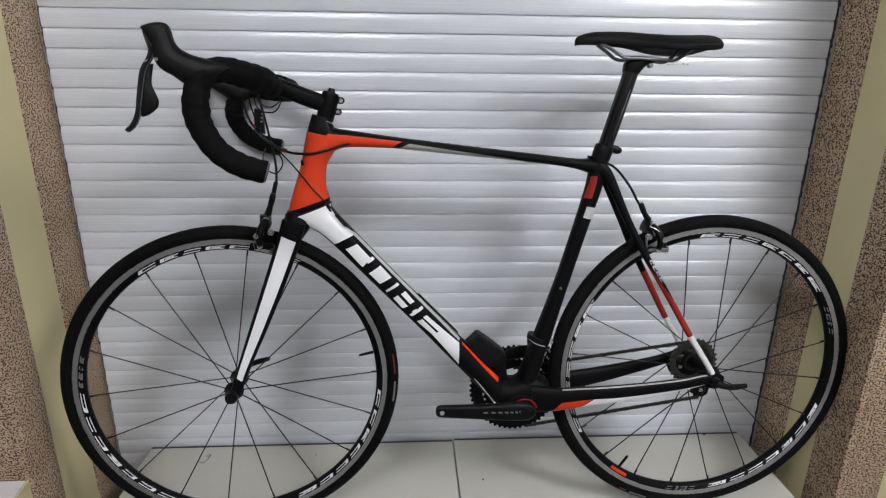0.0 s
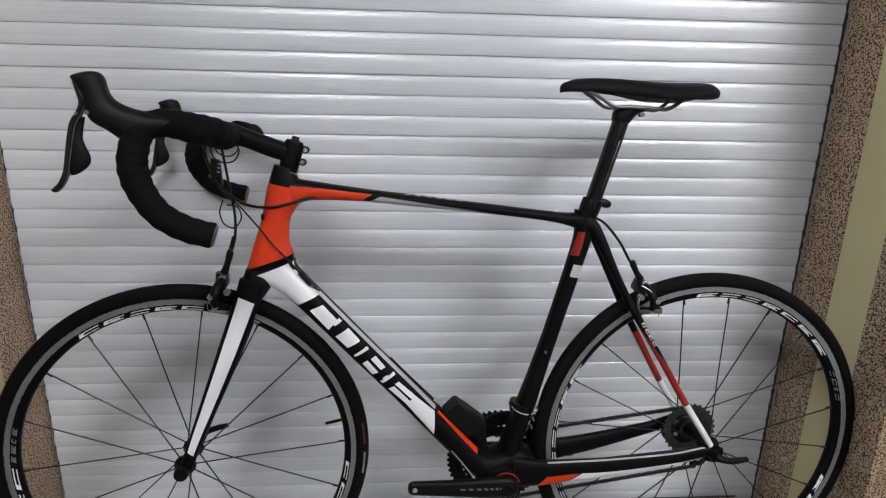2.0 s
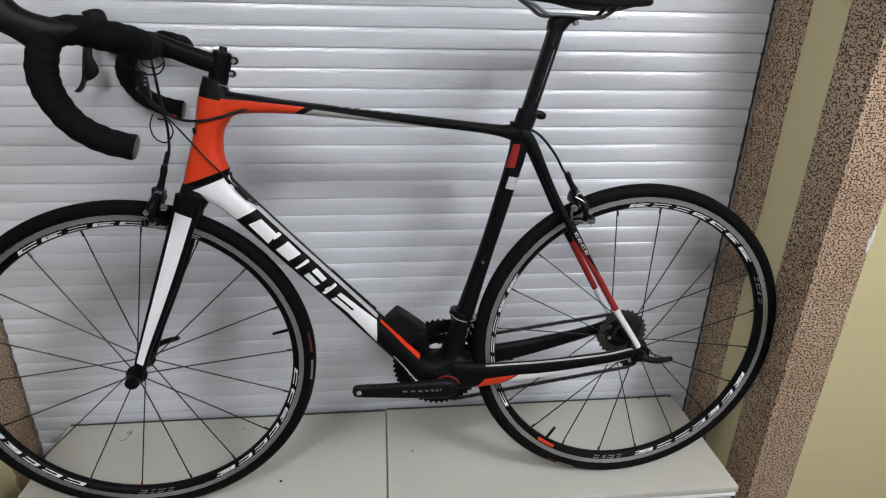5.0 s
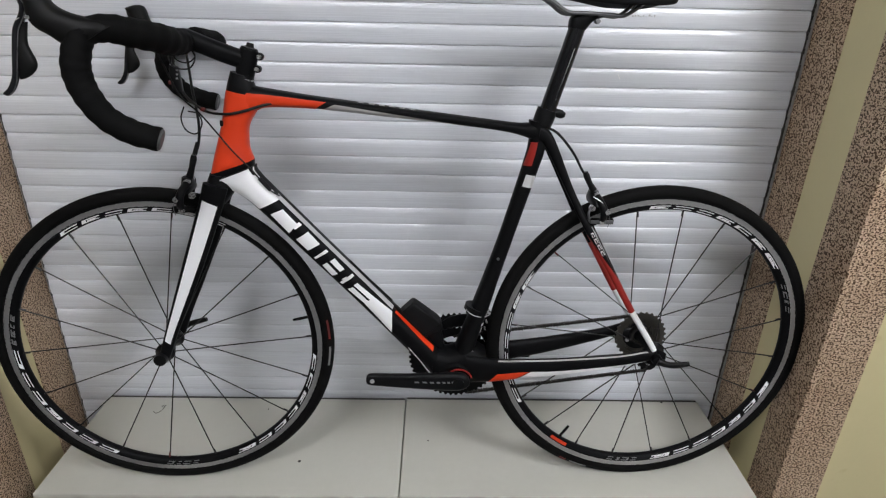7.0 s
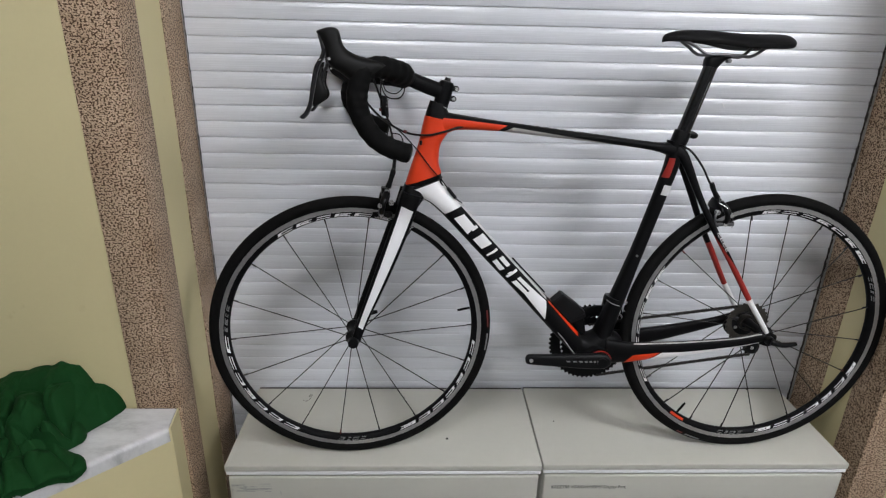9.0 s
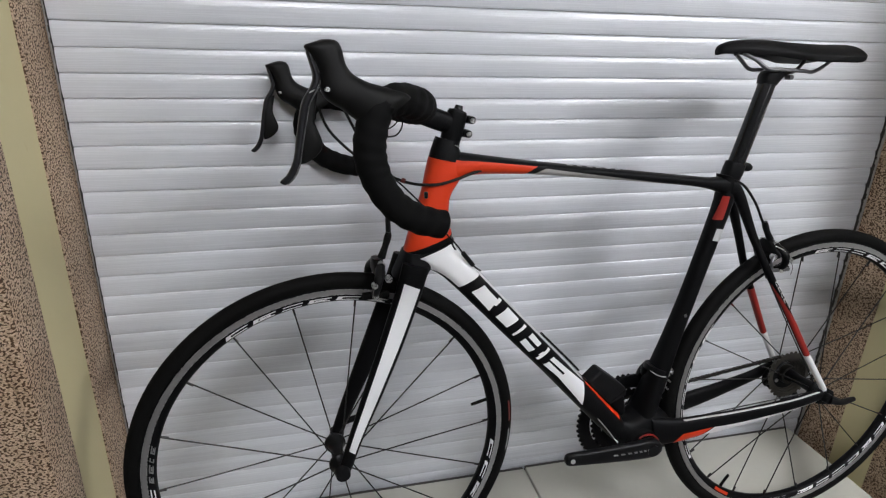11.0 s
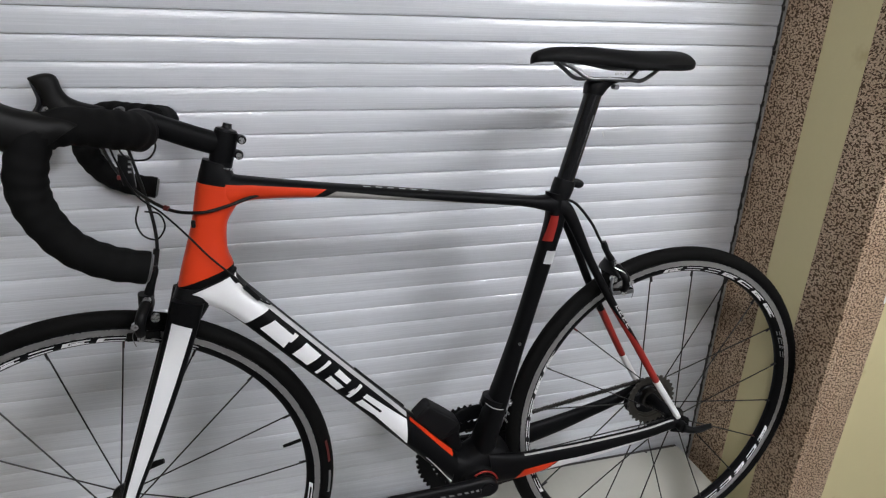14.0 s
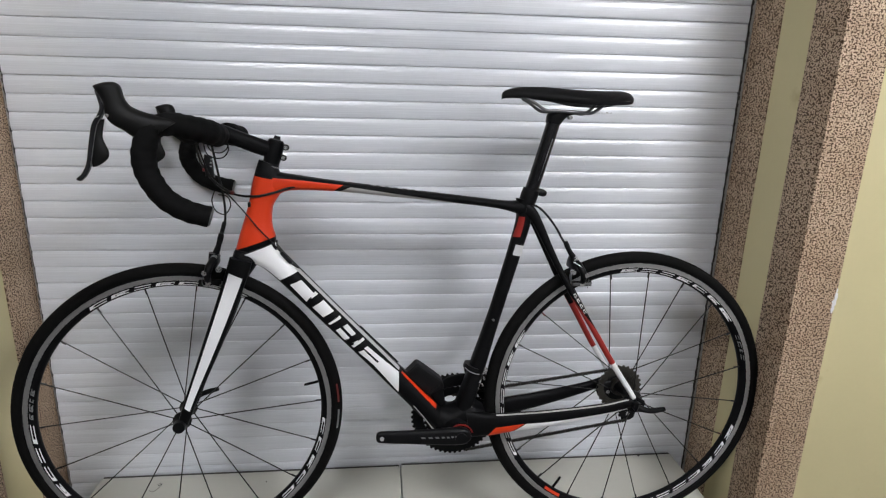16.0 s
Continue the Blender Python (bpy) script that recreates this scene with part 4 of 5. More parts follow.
on_bars(part("handlebar", tube([(x, y, z) for x, y, z in HB[1::-1]] + [(HB[0][0], 0.040, HB[0][2])], 0.0155, 10, 20), M_MATT, bike))
for side in (1, -1):
    hb = [(x, y * side, z) if side > 0 else (x - max(0, abs(y) - 0.205) * 0.35 + 0.026 * max(0, 1 - abs(abs(y) - 0.09) / 0.09), min(0.214, -y), z + 0.007 * max(0, 1 - abs(y) / 0.19) if z > 0.925 else 0.925 - (0.925 - z) * 0.80) for x, y, z in HB]
    tape = on_bars(part("bar_tape", tube([(hb[1][0], hb[1][1] * 0.52, hb[1][2]), (hb[1][0], hb[1][1] * 0.85, hb[1][2])] + hb[2:], [0.0185, 0.0208, 0.0215, 0.0218, 0.0208, 0.0190, 0.0180, 0.0190, 0.0192, 0.0186, 0.0182, 0.0186, 0.0180], 150, 18, wobble=0.03), M_TAPE, bike, "black wrapped handlebar tape"))
    e0, e1 = Vector(hb[-2]), Vector(hb[-1])
    d = (e1 - e0).normalized()
    part("end_plug", tube([e1 - d * 0.002, e1 + d * 0.0025, e1 + d * 0.0035], [0.0160, 0.0155, 0.0110], 5, 20), M_PLUG, tape, "grey bar end plug")
    yy, dx, dz = (-0.222, 0.0, 0.0) if side > 0 else (0.207, -0.0025, -0.001)
    hood = on_bars(part("brake_hood", ladder(shifted(HOOD, yy, dx, dz), 0, 1, 34, 24, 2.5), M_HOOD, bike, "black rubber brake hood"))
    lv = part("brake_lever", ladder(shifted(LEVER, yy, dx, dz), 0, 1, 26, 14, 2.4), M_LEVER, hood, "slim black brake lever")
    part("shift_paddle", ladder(shifted(PADDLE, yy + 0.002 * side, dx, dz), 0, 1, 14, 14, 2.2), M_HOOD, hood)
    part("pivot_pin", disc(-0.5029 + dx, yy - 0.0172, yy + 0.0172, 0.9646 + dz, 0.0026, 14), M_STEEL, hood, "bright pivot pin")
    edge = [(a[2] + 0.0002 + dx, yy - 0.75 * a[4] * side, a[3] + dz) for a in LEVER[:-1]]
    part("lever_edge", tube(edge, 0.0007, 40, 6), M_LEVEREDGE, hood, "worn bright edge of the lever")
    part("lever_badge", on_side(shifted(LEVER, yy, dx, dz), bar(0.30, 0.325, -0.3, 0.5, 0.02), side=-side, e=2.4, nu=2, nv=3), M_STEEL, hood, "small silver mark")

# control box and cables under the stem
jb = steered(part("control_box", ladder([(-0.4010, 0.893, -0.387, 0.889, 0.006, 0.010), (-0.4030, 0.872, -0.385, 0.868, 0.008, 0.010), (-0.4000, 0.850, -0.384, 0.846, 0.007, 0.010)], 0, 1, 8, 14, 5), M_BLACKALU, bike, "small black control box hanging in the cables"))
for k in range(3):
    part("lamp_mark", block(-0.3905 + 0.001 * k, -0.3865 + 0.001 * k, -0.0005, 0.0004, 0.868 + 0.007 * k, 0.871 + 0.007 * k), M_DULLPRINT, jb, "tiny pale mark")
part("red_clip", block(-0.4055, -0.401, 0.003, 0.009, 0.859, 0.865, 0.001), M_DARKRED, jb, "red plastic clip")


def cable(pts, r=0.0022, bend=True, steps=36):
    o = part("cable", tube(pts, r, steps, 8), M_CABLE, bike)
    return steered(o) if bend else o


cable([(-0.455, 0.205, 0.930), (-0.440, 0.150, 0.880), (-0.400, 0.06, 0.840), (-0.350, 0.0, 0.815), (-0.307, -0.024, 0.811), (-0.272, -0.0255, 0.817), (-0.237, -0.0235, 0.8275), (-0.2043, -0.0185, 0.8336)], 0.0025)
cable([(-0.420, 0.170, 0.935), (-0.402, 0.120, 0.885), (-0.386, 0.072, 0.840), (-0.374, 0.045, 0.792), (-0.3705, 0.020, 0.755), (-0.3750, -0.004, 0.733)], 0.0025)
cable([(-0.400, -0.060, 0.928), (-0.402, -0.020, 0.895), (-0.385, -0.006, 0.840), (-0.355, -0.012, 0.812), (-0.3245, -0.027, 0.7797), (-0.298, -0.031, 0.7453), (-0.2685, -0.032, 0.7124), (-0.2567, -0.0320, 0.6967), (-0.2366, -0.0315, 0.672), (-0.2218, -0.0275, 0.6604)], 0.0014)
cable([(-0.385, 0.006, 0.820), (-0.390, -0.002, 0.800), (-0.383, -0.006, 0.780), (-0.366, -0.006, 0.773), (-0.354, -0.004, 0.790), (-0.360, 0.0, 0.808), (-0.378, 0.004, 0.812)], 0.0013)
cable([(-0.402, 0.010, 0.925), (-0.396, -0.004, 0.900), (-0.384, -0.010, 0.888), (-0.362, -0.010, 0.888), (-0.351, -0.008, 0.905), (-0.358, -0.004, 0.922)], 0.0013)
cable([(-0.398, 0.014, 0.925), (-0.390, 0.012, 0.902), (-0.370, 0.010, 0.896), (-0.355, 0.008, 0.908), (-0.362, 0.006, 0.922)], 0.0012)
cable([(0.268, -0.004, 0.796), (0.300, -0.006, 0.783), (0.333, -0.006, 0.747), (0.352, -0.006, 0.716), (0.3600, -0.006, 0.705)], 0.0025, False)
cable([(-0.095, -0.004, 0.525), (-0.070, -0.006, 0.499), (-0.040, -0.006, 0.468), (-0.012, -0.004, 0.438)], 0.0022, False, 12)

for p, q, r, m in (((-0.352, -0.002, 0.8170), (-0.346, -0.004, 0.8150), 0.0040, M_DARKRED), ((-0.3712, 0.014, 0.752), (-0.3745, -0.002, 0.734), 0.0044, M_BLACKALU), ((-0.2560, -0.0315, 0.6960), (-0.2370, -0.0310, 0.6725), 0.0040, M_BLACKALU)):
    steered(part("cable_joint", tube([p, q], r, 4, 10), m, bike))
# battery mount on the down tube
BATT = [(0.0300, 0.4360, 0.0060, 0.4130, 0.0145, 0.002), (0.0345, 0.4345, 0.0065, 0.4100, 0.0170, 0.002), (0.0385, 0.4320, 0.0095, 0.4065, 0.0175, 0.002), (0.0600, 0.4155, 0.0240, 0.3910, 0.0178, 0.002),
        (0.0835, 0.3965, 0.0460, 0.3680, 0.0175, 0.002), (0.0900, 0.3880, 0.0520, 0.3620, 0.0165, 0.002), (0.0925, 0.3760, 0.0570, 0.3580, 0.0140, 0.002)]
batt = part("battery", ladder(BATT, 0, 1, 36, 32, 9), M_BATTERY, bike, "black battery on the down tube")
part("seam", ladder(BATT, 0.80, 0.82, 2, 32, 9, 0.0006), M_GLOSS, batt)
part("foot", ladder([(0.089, 0.386, 0.056, 0.366, 0.012, 0.002), (0.0925, 0.362, 0.068, 0.346, 0.013, 0.002), (0.0975, 0.336, 0.084, 0.326, 0.012, 0.002)], 0, 1, 10, 16, 4), M_MATT, batt)
part("battery_rail", ladder([(-0.030, 0.449, -0.034, 0.441, 0.008, 0), (0.0, 0.422, -0.005, 0.414, 0.009, 0), (0.04, 0.384, 0.034, 0.376, 0.009, 0)], 0, 1, 8, 12, 3), M_BLACKALU, batt)

# brakes
def caliper(name, x, z, sgn, turn, in_steer):
    """Dual pivot rim brake: arms, pads, cable barrel."""
    c = part(name, ladder([(x - 0.012, z + 0.012, x + 0.006, z + 0.010, 0.012, 0), (x - 0.012, z - 0.004, x + 0.008, z - 0.006, 0.030, 0), (x - 0.010, z - 0.014, x + 0.006, z - 0.014, 0.036, 0)], 0, 1, 10, 18, 2.6), M_BLACKALU, bike, "black rim brake")
    if in_steer:
        steered(c)
    for y in (-1, 1):
        part("arm", tube([(x, y * 0.014, z + 0.002), (x + sgn * 0.008, y * 0.036, z - 0.014), (x + sgn * 0.012, y * 0.033, z - 0.034), (x + sgn * 0.012, y * 0.022, z - 0.044)], [0.008, 0.0075, 0.0065, 0.006], 14, 12), M_BLACKALU, c)
        p = part("pad", block(x - 0.020 + sgn * 0.012, x + 0.024 + sgn * 0.012, min(y * 0.0135, y * 0.024), max(y * 0.0135, y * 0.024), z - 0.052, z - 0.041, 0.002), M_RUBBER, c)
        part("pad_bolt", disc(x + sgn * 0.012, y * 0.024, y * 0.031, z - 0.046, 0.0052, 14), M_STEEL, c, "steel pad bolt")
    part("barrel", tube([(x + turn[0] * 0.2, -0.006, z + 0.012), (x + turn[0] * 0.6, -0.006, z + turn[1] * 0.55), (x + turn[0] * 0.9, -0.006, z + turn[1] * 0.85), (x + turn[0], -0.006, z + turn[1])], [0.0070, 0.0055, 0.0062, 0.0045], 12, 12), M_BLACKALU, c)
    part("adjuster", disc(x - sgn * 0.010, -0.030, -0.022, z - 0.018, 0.0060, 14), M_STEEL, c, "bright release lever pivot")
    part("anchor_bolt", disc(x + sgn * 0.016, -0.044, -0.036, z - 0.022, 0.0050, 12), M_STEEL, c, "bright cable anchor bolt")
    part("wire_end", tube([(x + sgn * 0.016, -0.042, z - 0.022), (x + sgn * 0.020, -0.046, z - 0.036), (x + sgn * 0.017, -0.047, z - 0.050)], 0.0006, 8, 6), M_RAILS, c, "thin cable end")
    part("centre_bolt", disc(x, -0.020, 0.020, z + 0.004, 0.006, 14), M_STEEL, c)
    if not in_steer:
        part("spring", tube([(x - 0.010, -0.026, z + 0.004), (x + 0.004, -0.037, z - 0.004), (x + 0.014, -0.038, z - 0.020), (x + 0.010, -0.034, z - 0.036)], 0.0012, 14, 6), M_STEEL, c, "bright bent return spring")
        part("release_lever", tube([(x - 0.012, -0.029, z - 0.016), (x - 0.018, -0.033, z - 0.026), (x - 0.016, -0.034, z - 0.040)], [0.0034, 0.0028, 0.0022], 8, 8), M_RAILS, c, "grey metal release lever")
        part("pad_holder", block(x - 0.010, x + 0.034, -0.0275, -0.0235, z - 0.050, z - 0.043, 0.001), M_RAILS, c, "grey metal pad holder")
    return c


caliper("brake_caliper", -0.391, 0.680, -1, (0.016, 0.054), True)
caliper("brake_caliper", 0.385, 0.662, 1, (-0.024, 0.048), False)


# wheels: hub with rim, tyre, spokes, valve and lettering as its parts
def circle_band(r0, r1, y, a0, a1, n=6, bm=None):
    bm = bm or bmesh.new()
    rows = [[bm.verts.new((r * math.cos(a), y, r * math.sin(a))) for r in (r0, (r0 + r1) / 2, r1)] for a in [radians(a0 + (a1 - a0) * i / n) for i in range(n + 1)]]
    for p, q in zip(rows, rows[1:]):
        for k in range(2):
            bm.faces.new((p[k], q[k], q[k + 1], p[k + 1]))
    return bm


def tyre_mesh():
    prof = []
    for k in range(18):
        a = -0.72 * math.pi + 1.44 * math.pi * k / 17
        prof.append((0.3222 + 0.0140 * math.cos(a), 0.0132 * math.sin(a)))
    return spun(prof, 128)


RIM = [(0.3135, -0.0095), (0.3125, -0.0105), (0.3005, -0.0108), (0.2990, -0.0106), (0.2925, -0.0085), (0.2890, -0.0045), (0.2885, 0.0), (0.2890, 0.0045), (0.2925, 0.0085), (0.2990, 0.0106), (0.3005, 0.0108), (0.3125, 0.0105), (0.3135, 0.0095)]


def wheel(name, spokes, half, flange, phase, texts, rear):
    prof = [(0.0, -half), (0.0085, -half), (0.0110, -half + 0.006), (0.0150, -half + 0.012), (flange, -half + 0.016), (flange, -half + 0.020), (0.0130, -half + 0.026), (0.0105, 0.0),
            (0.0130, half - 0.030), (flange, half - 0.024), (flange, half - 0.020), (0.0150, half - 0.014), (0.0110, half - 0.006), (0.0085, half), (0.0, half)]
    w = part(name, spun(prof, 32, closed=False), M_BLACKALU, bike)
    part("rim", spun(RIM, 128), M_MATT, w, "black deep wheel rim")
    part("tyre", tyre_mesh(), M_RUBBER, w, "black road tyre")
    for y in (-0.01105, 0.01105):
        part("brake_track", spun([(0.3022, y), (0.3102, y), (0.3102, y * 0.92), (0.3022, y * 0.92)], 128), M_TRACK, w, "bare silver braking surface")
        for r0, r1 in ((0.3013, 0.3021), (0.3103, 0.3111)):
            part("track_edge", spun([(r0, y), (r1, y), (r1, y * 0.92), (r0, y * 0.92)], 128), M_STEEL, w, "bright turned edge of the rim")
    kinds = []
    for y in (-1, 1):
        fy = y * (half - 0.020)
        for lean in ((0,) if not rear or y < 0 else (-1, 1)):
            a = radians(lean * 68)
            kinds.append((y, tube([(flange * 0.93 * math.cos(a), fy, flange * 0.93 * math.sin(a)), (0.15, fy * 0.5, 0.0 + flange * 0.45 * math.sin(a)), (0.2895, y * 0.0015, 0)], 0.00125, 6, 6)))
    firsts = [None] * len(kinds)
    for k in range(spokes):
        side = k % 2
        pick = side if len(kinds) == 2 else (0 if side == 0 else 1 + (k // 2) % 2)
        m = Matrix.Rotation(-radians(phase + 360 * k / spokes), 4, "Y")
        if firsts[pick] is None:
            o = part("spoke", kinds[pick][1], M_SPOKE, w)
            o.matrix_basis = m
            firsts[pick] = o
        else:
            o = again(firsts[pick], m, w)
        n = part("nipple", tube([(0.277, 0, 0), (0.289, 0, 0)], 0.0019, 2, 6), M_DARKRED if k % 9 == 4 else M_SPOKE, o)
    va = radians(texts["valve"])
    part("valve", tube([(0.288 * math.cos(va), 0, 0.288 * math.sin(va)), (0.266 * math.cos(va), 0, 0.266 * math.sin(va)), (0.257 * math.cos(va), 0, 0.257 * math.sin(va))], [0.0030, 0.0030, 0.0024], 6, 8), M_RUBBER, w)
    for start, sizes in texts["marks"]:
        a = start
        for wd, gap in sizes:
            bm = bmesh.new()
            n = rnd.randrange(3)
            for r0, r1, c0, c1 in ((0.2970, 0.2988, a, a + wd), (0.2922, 0.2938, a + wd * (0.25 if n == 1 else 0), a + wd), (0.2922, 0.2985, a, a + wd * 0.24))[:3 if n else 2] + (((0.2940, 0.2962, a + wd * 0.3, a + wd * 0.8),) if n == 2 else ()):
                circle_band(r0, r1, 0, c0, c1, max(2, int(abs(wd))), bm)
            for v in bm.verts:
                r = math.hypot(v.co.x, v.co.z)
                a2 = math.atan2(v.co.z, v.co.x) - (r - 0.2955) * 2.2
                v.co = (r * math.cos(a2), -(0.0085 + 0.0021 * (r - 0.2925) / 0.0065) - 0.0006, r * math.sin(a2))
            part("white_mark", bm, M_WHITE if len(sizes) > 4 else M_DULLPRINT, w, "pale block printed on the rim")
            a += wd + gap
    for a0, a1, red in texts["label"]:
        bm = circle_band(0.3255, 0.3295, -0.0128, a0, a1, 4)
        for v in bm.verts:
            r = math.hypot(v.co.x, v.co.z)
            v.co.y = -0.0132 * math.sqrt(max(0, 1 - ((r - 0.3222) / 0.0140) ** 2)) - 0.0005
        part("tyre_label", bm, M_DARKRED if red else M_DULLPRINT, w, "faint printed tyre label")
    for a0, a1 in texts["orange"]:
        bm = circle_band(0.2920, 0.2985, 0, a0, a1, 4)
        for v in bm.verts:
            r = math.hypot(v.co.x, v.co.z)
            v.co.y = -(0.0085 + 0.0021 * (r - 0.2925) / 0.0065) - 0.0008
        part("orange_mark", bm, M_ORANGE, w, "orange sticker on the rim")
    return w


SEVEN = [(-7.4, -1.9), (-7.0, -2.2), (-6.2, -2.0), (-6.8, -1.8), (-7.2, -2.0), (-6.8, -2.0), (-8.2, 0)]
SMALL = [(-2.2, -1.2), (-3.0, -1.0), (-1.4, -1.5), (-2.6, 0)]
fw = wheel("front_wheel", 18, 0.050, 0.019, 1.8, {"valve": 10.8, "marks": [(123.4, SEVEN), (354, SEVEN), (241, SEVEN), (274.5, SMALL), (177, SMALL)], "orange": [], "label": [(350, 358, 0), (1.2, 9, 1)]}, False)
fw.matrix_basis = STEER @ Matrix.Translation((-0.4725, 0, 0.336))
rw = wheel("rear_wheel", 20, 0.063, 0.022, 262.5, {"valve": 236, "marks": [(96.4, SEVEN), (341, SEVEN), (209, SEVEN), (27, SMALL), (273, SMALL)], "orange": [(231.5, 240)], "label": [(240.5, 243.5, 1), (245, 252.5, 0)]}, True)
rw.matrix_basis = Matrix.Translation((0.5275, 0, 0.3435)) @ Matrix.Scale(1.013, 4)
fq = part("skewer", disc(-0.4725, -0.062, 0.062, 0.336, 0.0045, 14), M_BLACKALU, bike)
steered(fq)
part("skewer_nut", disc(-0.4725, -0.066, -0.055, 0.336, 0.012, 20, r2=0.0135), M_BLACKALU, fq)
part("quick_release_lever", tube([(-0.4725, 0.062, 0.336), (-0.455, 0.070, 0.345), (-0.435, 0.069, 0.352), (-0.415, 0.066, 0.358)], [0.008, 0.006, 0.006, 0.0045], 10, 10), M_BLACKALU, fq)
rq = part("skewer", disc(0.525, -0.078, 0.078, 0.341, 0.0045, 14), M_BLACKALU, bike)
part("skewer_nut", disc(0.525, -0.082, -0.070, 0.341, 0.010, 20, r2=0.011), M_BLACKALU, rq)
part("quick_release_lever", tube([(0.525, -0.080, 0.341), (0.542, -0.085, 0.336), (0.561, -0.083, 0.333), (0.589, -0.080, 0.334)], [0.009, 0.0065, 0.0065, 0.005], 12, 10), M_BLACKALU, rq)


# drive train
def toothed(teeth, r_root, r_tip, r_in, y0, y1):
    bm = bmesh.new()
    n = teeth * 4
    rows = []
    for y in (y0, y1):
        out = [bm.verts.new(((r_tip if k % 4 in (1, 2) else r_root) * math.cos(2 * math.pi * k / n), y, (r_tip if k % 4 in (1, 2) else r_root) * math.sin(2 * math.pi * k / n))) for k in range(n)]
        inn = [bm.verts.new((r_in * math.cos(2 * math.pi * k / n), y, r_in * math.sin(2 * math.pi * k / n))) for k in range(n)]
        rows.append((out, inn))
    (o0, i0), (o1, i1) = rows
    for k in range(n):
        j = (k + 1) % n
        bm.faces.new((o0[k], o0[j], i0[j], i0[k]))
        bm.faces.new((o1[k], i1[k], i1[j], o1[j]))
        bm.faces.new((o0[k], o1[k], o1[j], o0[j]))
        bm.faces.new((i0[k], i0[j], i1[j], i1[k]))
    return bm


CRANK = [(-0.0625, 0.2950, -0.0625, 0.2915, 0.004, -0.070), (-0.0605, 0.3015, -0.0605, 0.2850, 0.0062, -0.070), (-0.0545, 0.3052, -0.0545, 0.2812, 0.0072, -0.070), (-0.0400, 0.3058, -0.0400, 0.2795, 0.0076, -0.070), (0.020, 0.304, 0.020, 0.273, 0.0080, -0.068),
         (0.080, 0.304, 0.080, 0.267, 0.0085, -0.066), (0.118, 0.304, 0.118, 0.264, 0.0100, -0.063), (0.136, 0.300, 0.136, 0.266, 0.0100, -0.062), (0.1450, 0.292, 0.1460, 0.274, 0.008, -0.0615), (0.1480, 0.285, 0.1485, 0.281, 0.004, -0.061)]
crank = part("crank_arm", ladder(CRANK, 0, 1, 30, 18, 3.2), M_BLACKALU, bike, "black crank arm without a pedal")
part("pedal_hole", disc(-0.0495, -0.0786, -0.0600, 0.293, 0.0046, 18), M_PRINT, crank, "bright threaded pedal hole")
bm = bmesh.new()
for k in range(7):
    on_side(CRANK, bar(0.475 + 0.028 * k, 0.491 + 0.028 * k, 0.02, 0.24, -0.02), e=3.2, nu=2, nv=2, bm=bm)
part("printed_marks", bm, M_DULLPRINT, crank, "small grey printed blocks")
part("axle_cap", disc(BBX, -0.0745, -0.040, BBZ, 0.0120, 24), M_BLACKALU, crank)
part("crank_arm", ladder([(BBX - 0.015, BBZ + 0.02, BBX - 0.015, BBZ - 0.02, 0.008, 0.068), (BBX + 0.06, BBZ + 0.016, BBX + 0.06, BBZ - 0.018, 0.008, 0.072), (BBX + 0.172, BBZ + 0.006, BBX + 0.172, BBZ - 0.022, 0.007, 0.076)], 0, 1, 20, 16, 3), M_BLACKALU, bike, "black crank arm without a pedal")
for nm, teeth, r, ri, y in (("chainring", 52, 0.0985, 0.074, 0.0455), ("chainring", 36, 0.070, 0.052, 0.0385)):
    cr = part(nm, toothed(teeth, r, r + 0.0045, ri, y - 0.0018, y + 0.0018), M_BLACKALU, bike, smooth=False)
    cr.location = (BBX, 0, BBZ)
for k in range(4):
    a = radians(50 + 90 * k)
    part("chainring_arm", tube([(BBX, 0.050, BBZ), (BBX + 0.045 * math.cos(a), 0.050, BBZ + 0.045 * math.sin(a)), (BBX + 0.088 * math.cos(a), 0.049, BBZ + 0.088 * math.sin(a))], [0.016, 0.012, 0.008], 8, 12, flat=0.45), M_BLACKALU, bike)
cas = part("cassette", spun([(0.014, 0.024), (0.020, 0.024), (0.020, 0.060), (0.014, 0.060)], 24), M_DARKSTEEL, bike, "stack of dark steel sprockets")
cas.location = (0.5265, 0, 0.3425)
cas.scale = (1.05, 1, 1.05)
for k in range(9):
    t = 28 - 2 * k
    part("sprocket", toothed(t, t * 0.00188 - 0.0028, t * 0.00188 + 0.0012, max(0.016, t * 0.00188 - 0.011), 0.0255 + 0.0038 * k, 0.0255 + 0.0038 * k + 0.0016), M_SPROCKET, cas, smooth=False)


def chain_run(p, q, count):
    bm = bmesh.new()
    p, q = Vector(p), Vector(q)
    d = (q - p) / count
    for k in range(count):
        c = p + d * (k + 0.5)
        w = 0.0030 if k % 2 else 0.0022
        ux, uz = d.normalized().x, d.normalized().z
        h = 0.0043
        L = d.length * 0.56
        pts = [(-L, 0), (-L * 0.6, h), (-L * 0.2, h * 0.62), (L * 0.2, h * 0.62), (L * 0.6, h), (L, 0), (L * 0.6, -h), (L * 0.2, -h * 0.62), (-L * 0.2, -h * 0.62), (-L * 0.6, -h)]
        rings = [[(c.x + a * ux - b * uz, c.y + y, c.z + a * uz + b * ux) for a, b in pts] for y in (-w, w)]
        skin(rings, bm=bm)
    return part("chain", bm, M_DARKSTEEL, bike, "dark oily chain", smooth=False)


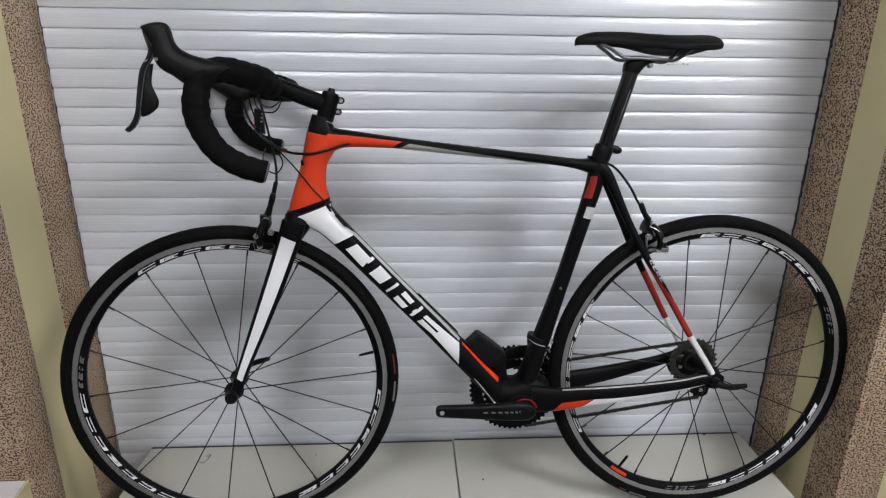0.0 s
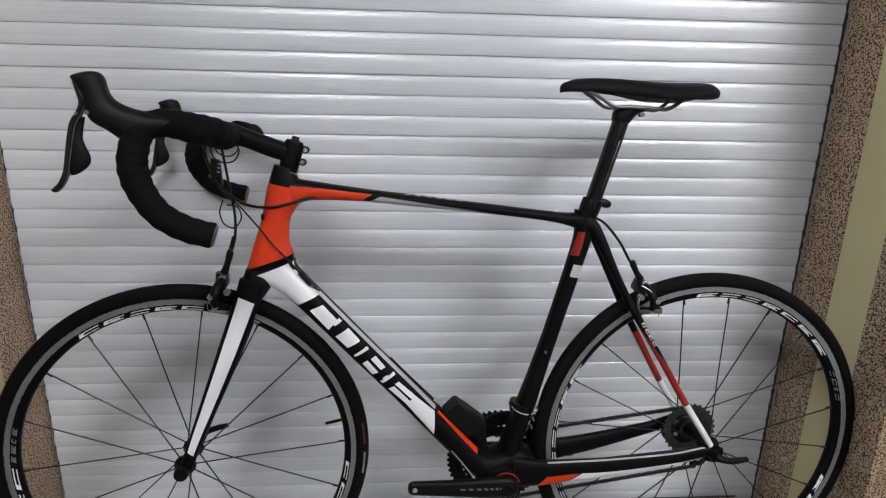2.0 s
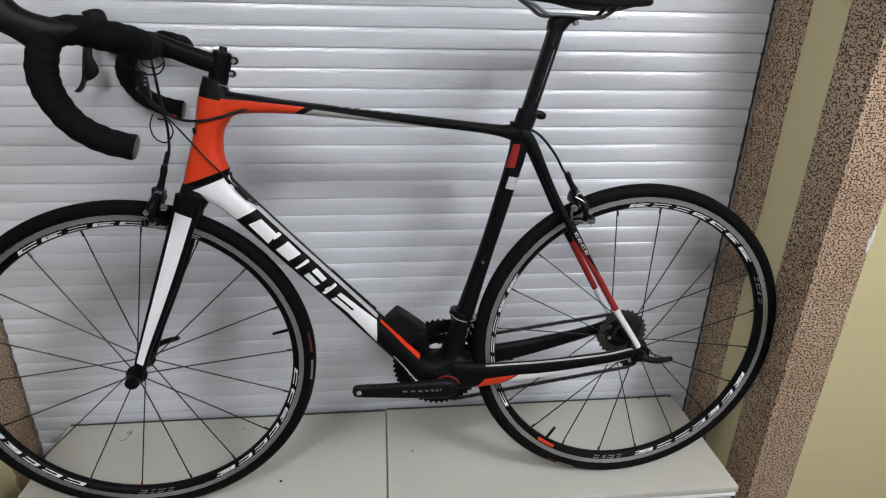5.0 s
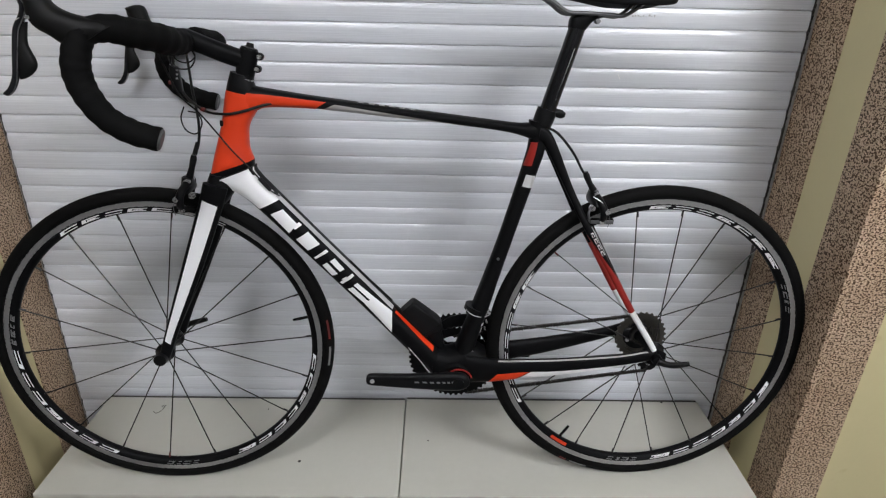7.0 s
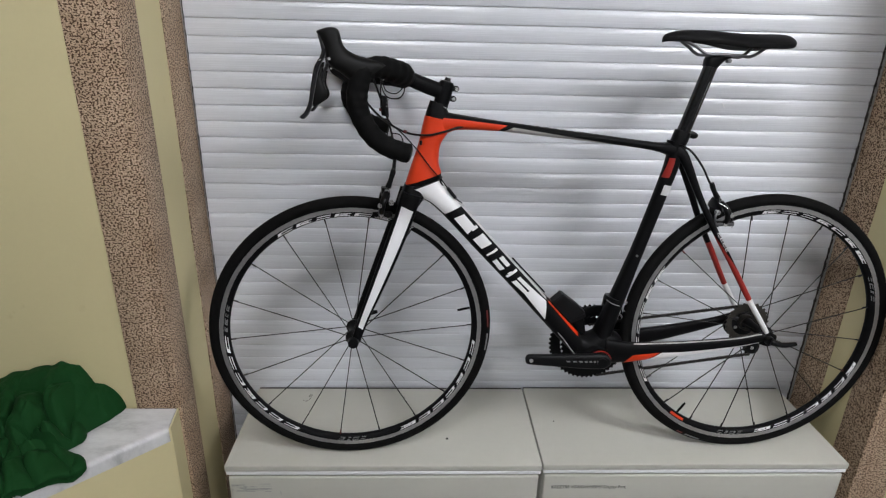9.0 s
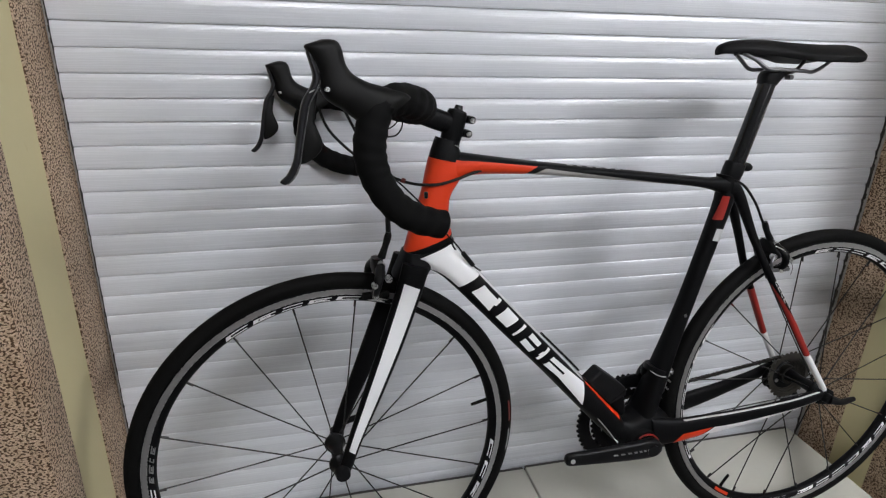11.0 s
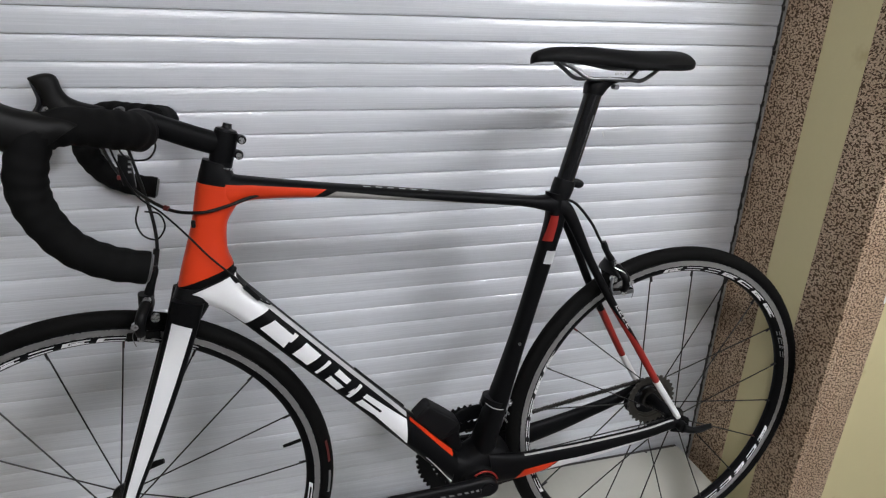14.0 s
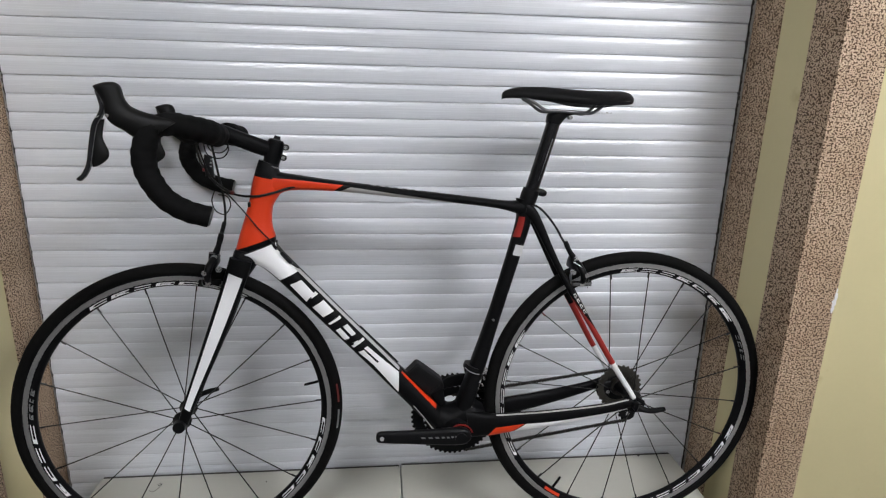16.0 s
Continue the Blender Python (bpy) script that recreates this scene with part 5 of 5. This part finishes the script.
chain_run((BBX - 0.006, 0.0385, BBZ + 0.0510), (0.512, 0.035, 0.3425 + 0.0435), 31)
chain_run((BBX + 0.030, 0.0455, BBZ - 0.0960), (0.558, 0.0425, 0.2465), 34)
der = part("rear_derailleur", ladder([(0.532, 0.325, 0.520, 0.292, 0.010, 0.068), (0.516, 0.330, 0.506, 0.296, 0.014, 0.066), (0.492, 0.338, 0.486, 0.302, 0.013, 0.060), (0.466, 0.340, 0.468, 0.308, 0.010, 0.054)], 0, 1, 16, 16, 2.6), M_GLOSS, bike, "glossy black rear derailleur")
der.location = (0.030, 0, 0.006)
CAGE = [(0.448, 0.322, 0.449, 0.318, 0.0020, 0.036), (0.455, 0.341, 0.456, 0.303, 0.0026, 0.036), (0.473, 0.350, 0.472, 0.296, 0.0028, 0.036), (0.492, 0.342, 0.484, 0.288, 0.0028, 0.036), (0.516, 0.314, 0.506, 0.262, 0.0026, 0.036), (0.538, 0.284, 0.530, 0.244, 0.0024, 0.036), (0.548, 0.268, 0.544, 0.250, 0.0018, 0.036)]
part("cage", ladder(CAGE, 0, 1, 20, 14, 3), M_BLACKALU, der)
part("cage", ladder(shifted(CAGE, 0.014), 0, 1, 20, 14, 3), M_BLACKALU, der)
for x, z in ((0.472, 0.322), (0.527, 0.2625)):
    j = part("jockey_wheel", toothed(11, 0.0175, 0.0215, 0.005, 0.0405, 0.0445), M_BLACKALU, der, smooth=False)
    j.location = (x, 0, z)
    part("jockey_bolt", disc(x, 0.0320, 0.0345, z, 0.0045, 14), M_STEEL, der, "small steel bolt")
fd = part("front_derailleur", ladder([(0.158, 0.410, 0.176, 0.411, 0.010, 0.034), (0.150, 0.398, 0.190, 0.398, 0.013, 0.036), (0.148, 0.384, 0.200, 0.380, 0.010, 0.042), (0.152, 0.367, 0.206, 0.364, 0.007, 0.044)], 0, 1, 12, 16, 3), M_BLACKALU, bike, "black front derailleur")
part("band_clamp", tube([(0.163, 0, 0.424), (0.160, 0, 0.414)], 0.0245, 3, 24), M_BLACKALU, fd)
part("clamp_bolt", disc(0.187, -0.016, -0.006, 0.417, 0.0042, 12), M_STEEL, fd)
part("clamp_wire", tube([(0.140, -0.012, 0.422), (0.150, -0.0225, 0.416), (0.166, -0.0245, 0.411), (0.182, -0.016, 0.408), (0.190, -0.006, 0.408)], 0.0009, 18, 6), M_PRINT, fd, "bright steel clamp edge")
part("motor_housing", ladder([(0.149, 0.424, 0.160, 0.427, 0.007, 0.016), (0.144, 0.418, 0.164, 0.422, 0.009, 0.017), (0.142, 0.404, 0.164, 0.409, 0.010, 0.018), (0.145, 0.394, 0.158, 0.398, 0.007, 0.020)], 0, 1, 12, 16, 2.8), M_BLACKALU, fd)
for x, z in ((0.1860, 0.4140), (0.1830, 0.3960), (0.1800, 0.3800)):
    part("small_bolt", disc(x, -0.0200, -0.0080, z, 0.0018, 10), M_STEEL, fd, "small bright bolt")
part("cage_plate", ladder([(0.088, 0.364, 0.094, 0.340, 0.003, 0.042), (0.112, 0.380, 0.112, 0.350, 0.0035, 0.042), (0.145, 0.386, 0.143, 0.356, 0.0035, 0.042), (0.178, 0.378, 0.172, 0.350, 0.0035, 0.042), (0.206, 0.362, 0.196, 0.340, 0.003, 0.042)], 0, 1, 20, 14, 4), M_BLACKALU, fd)
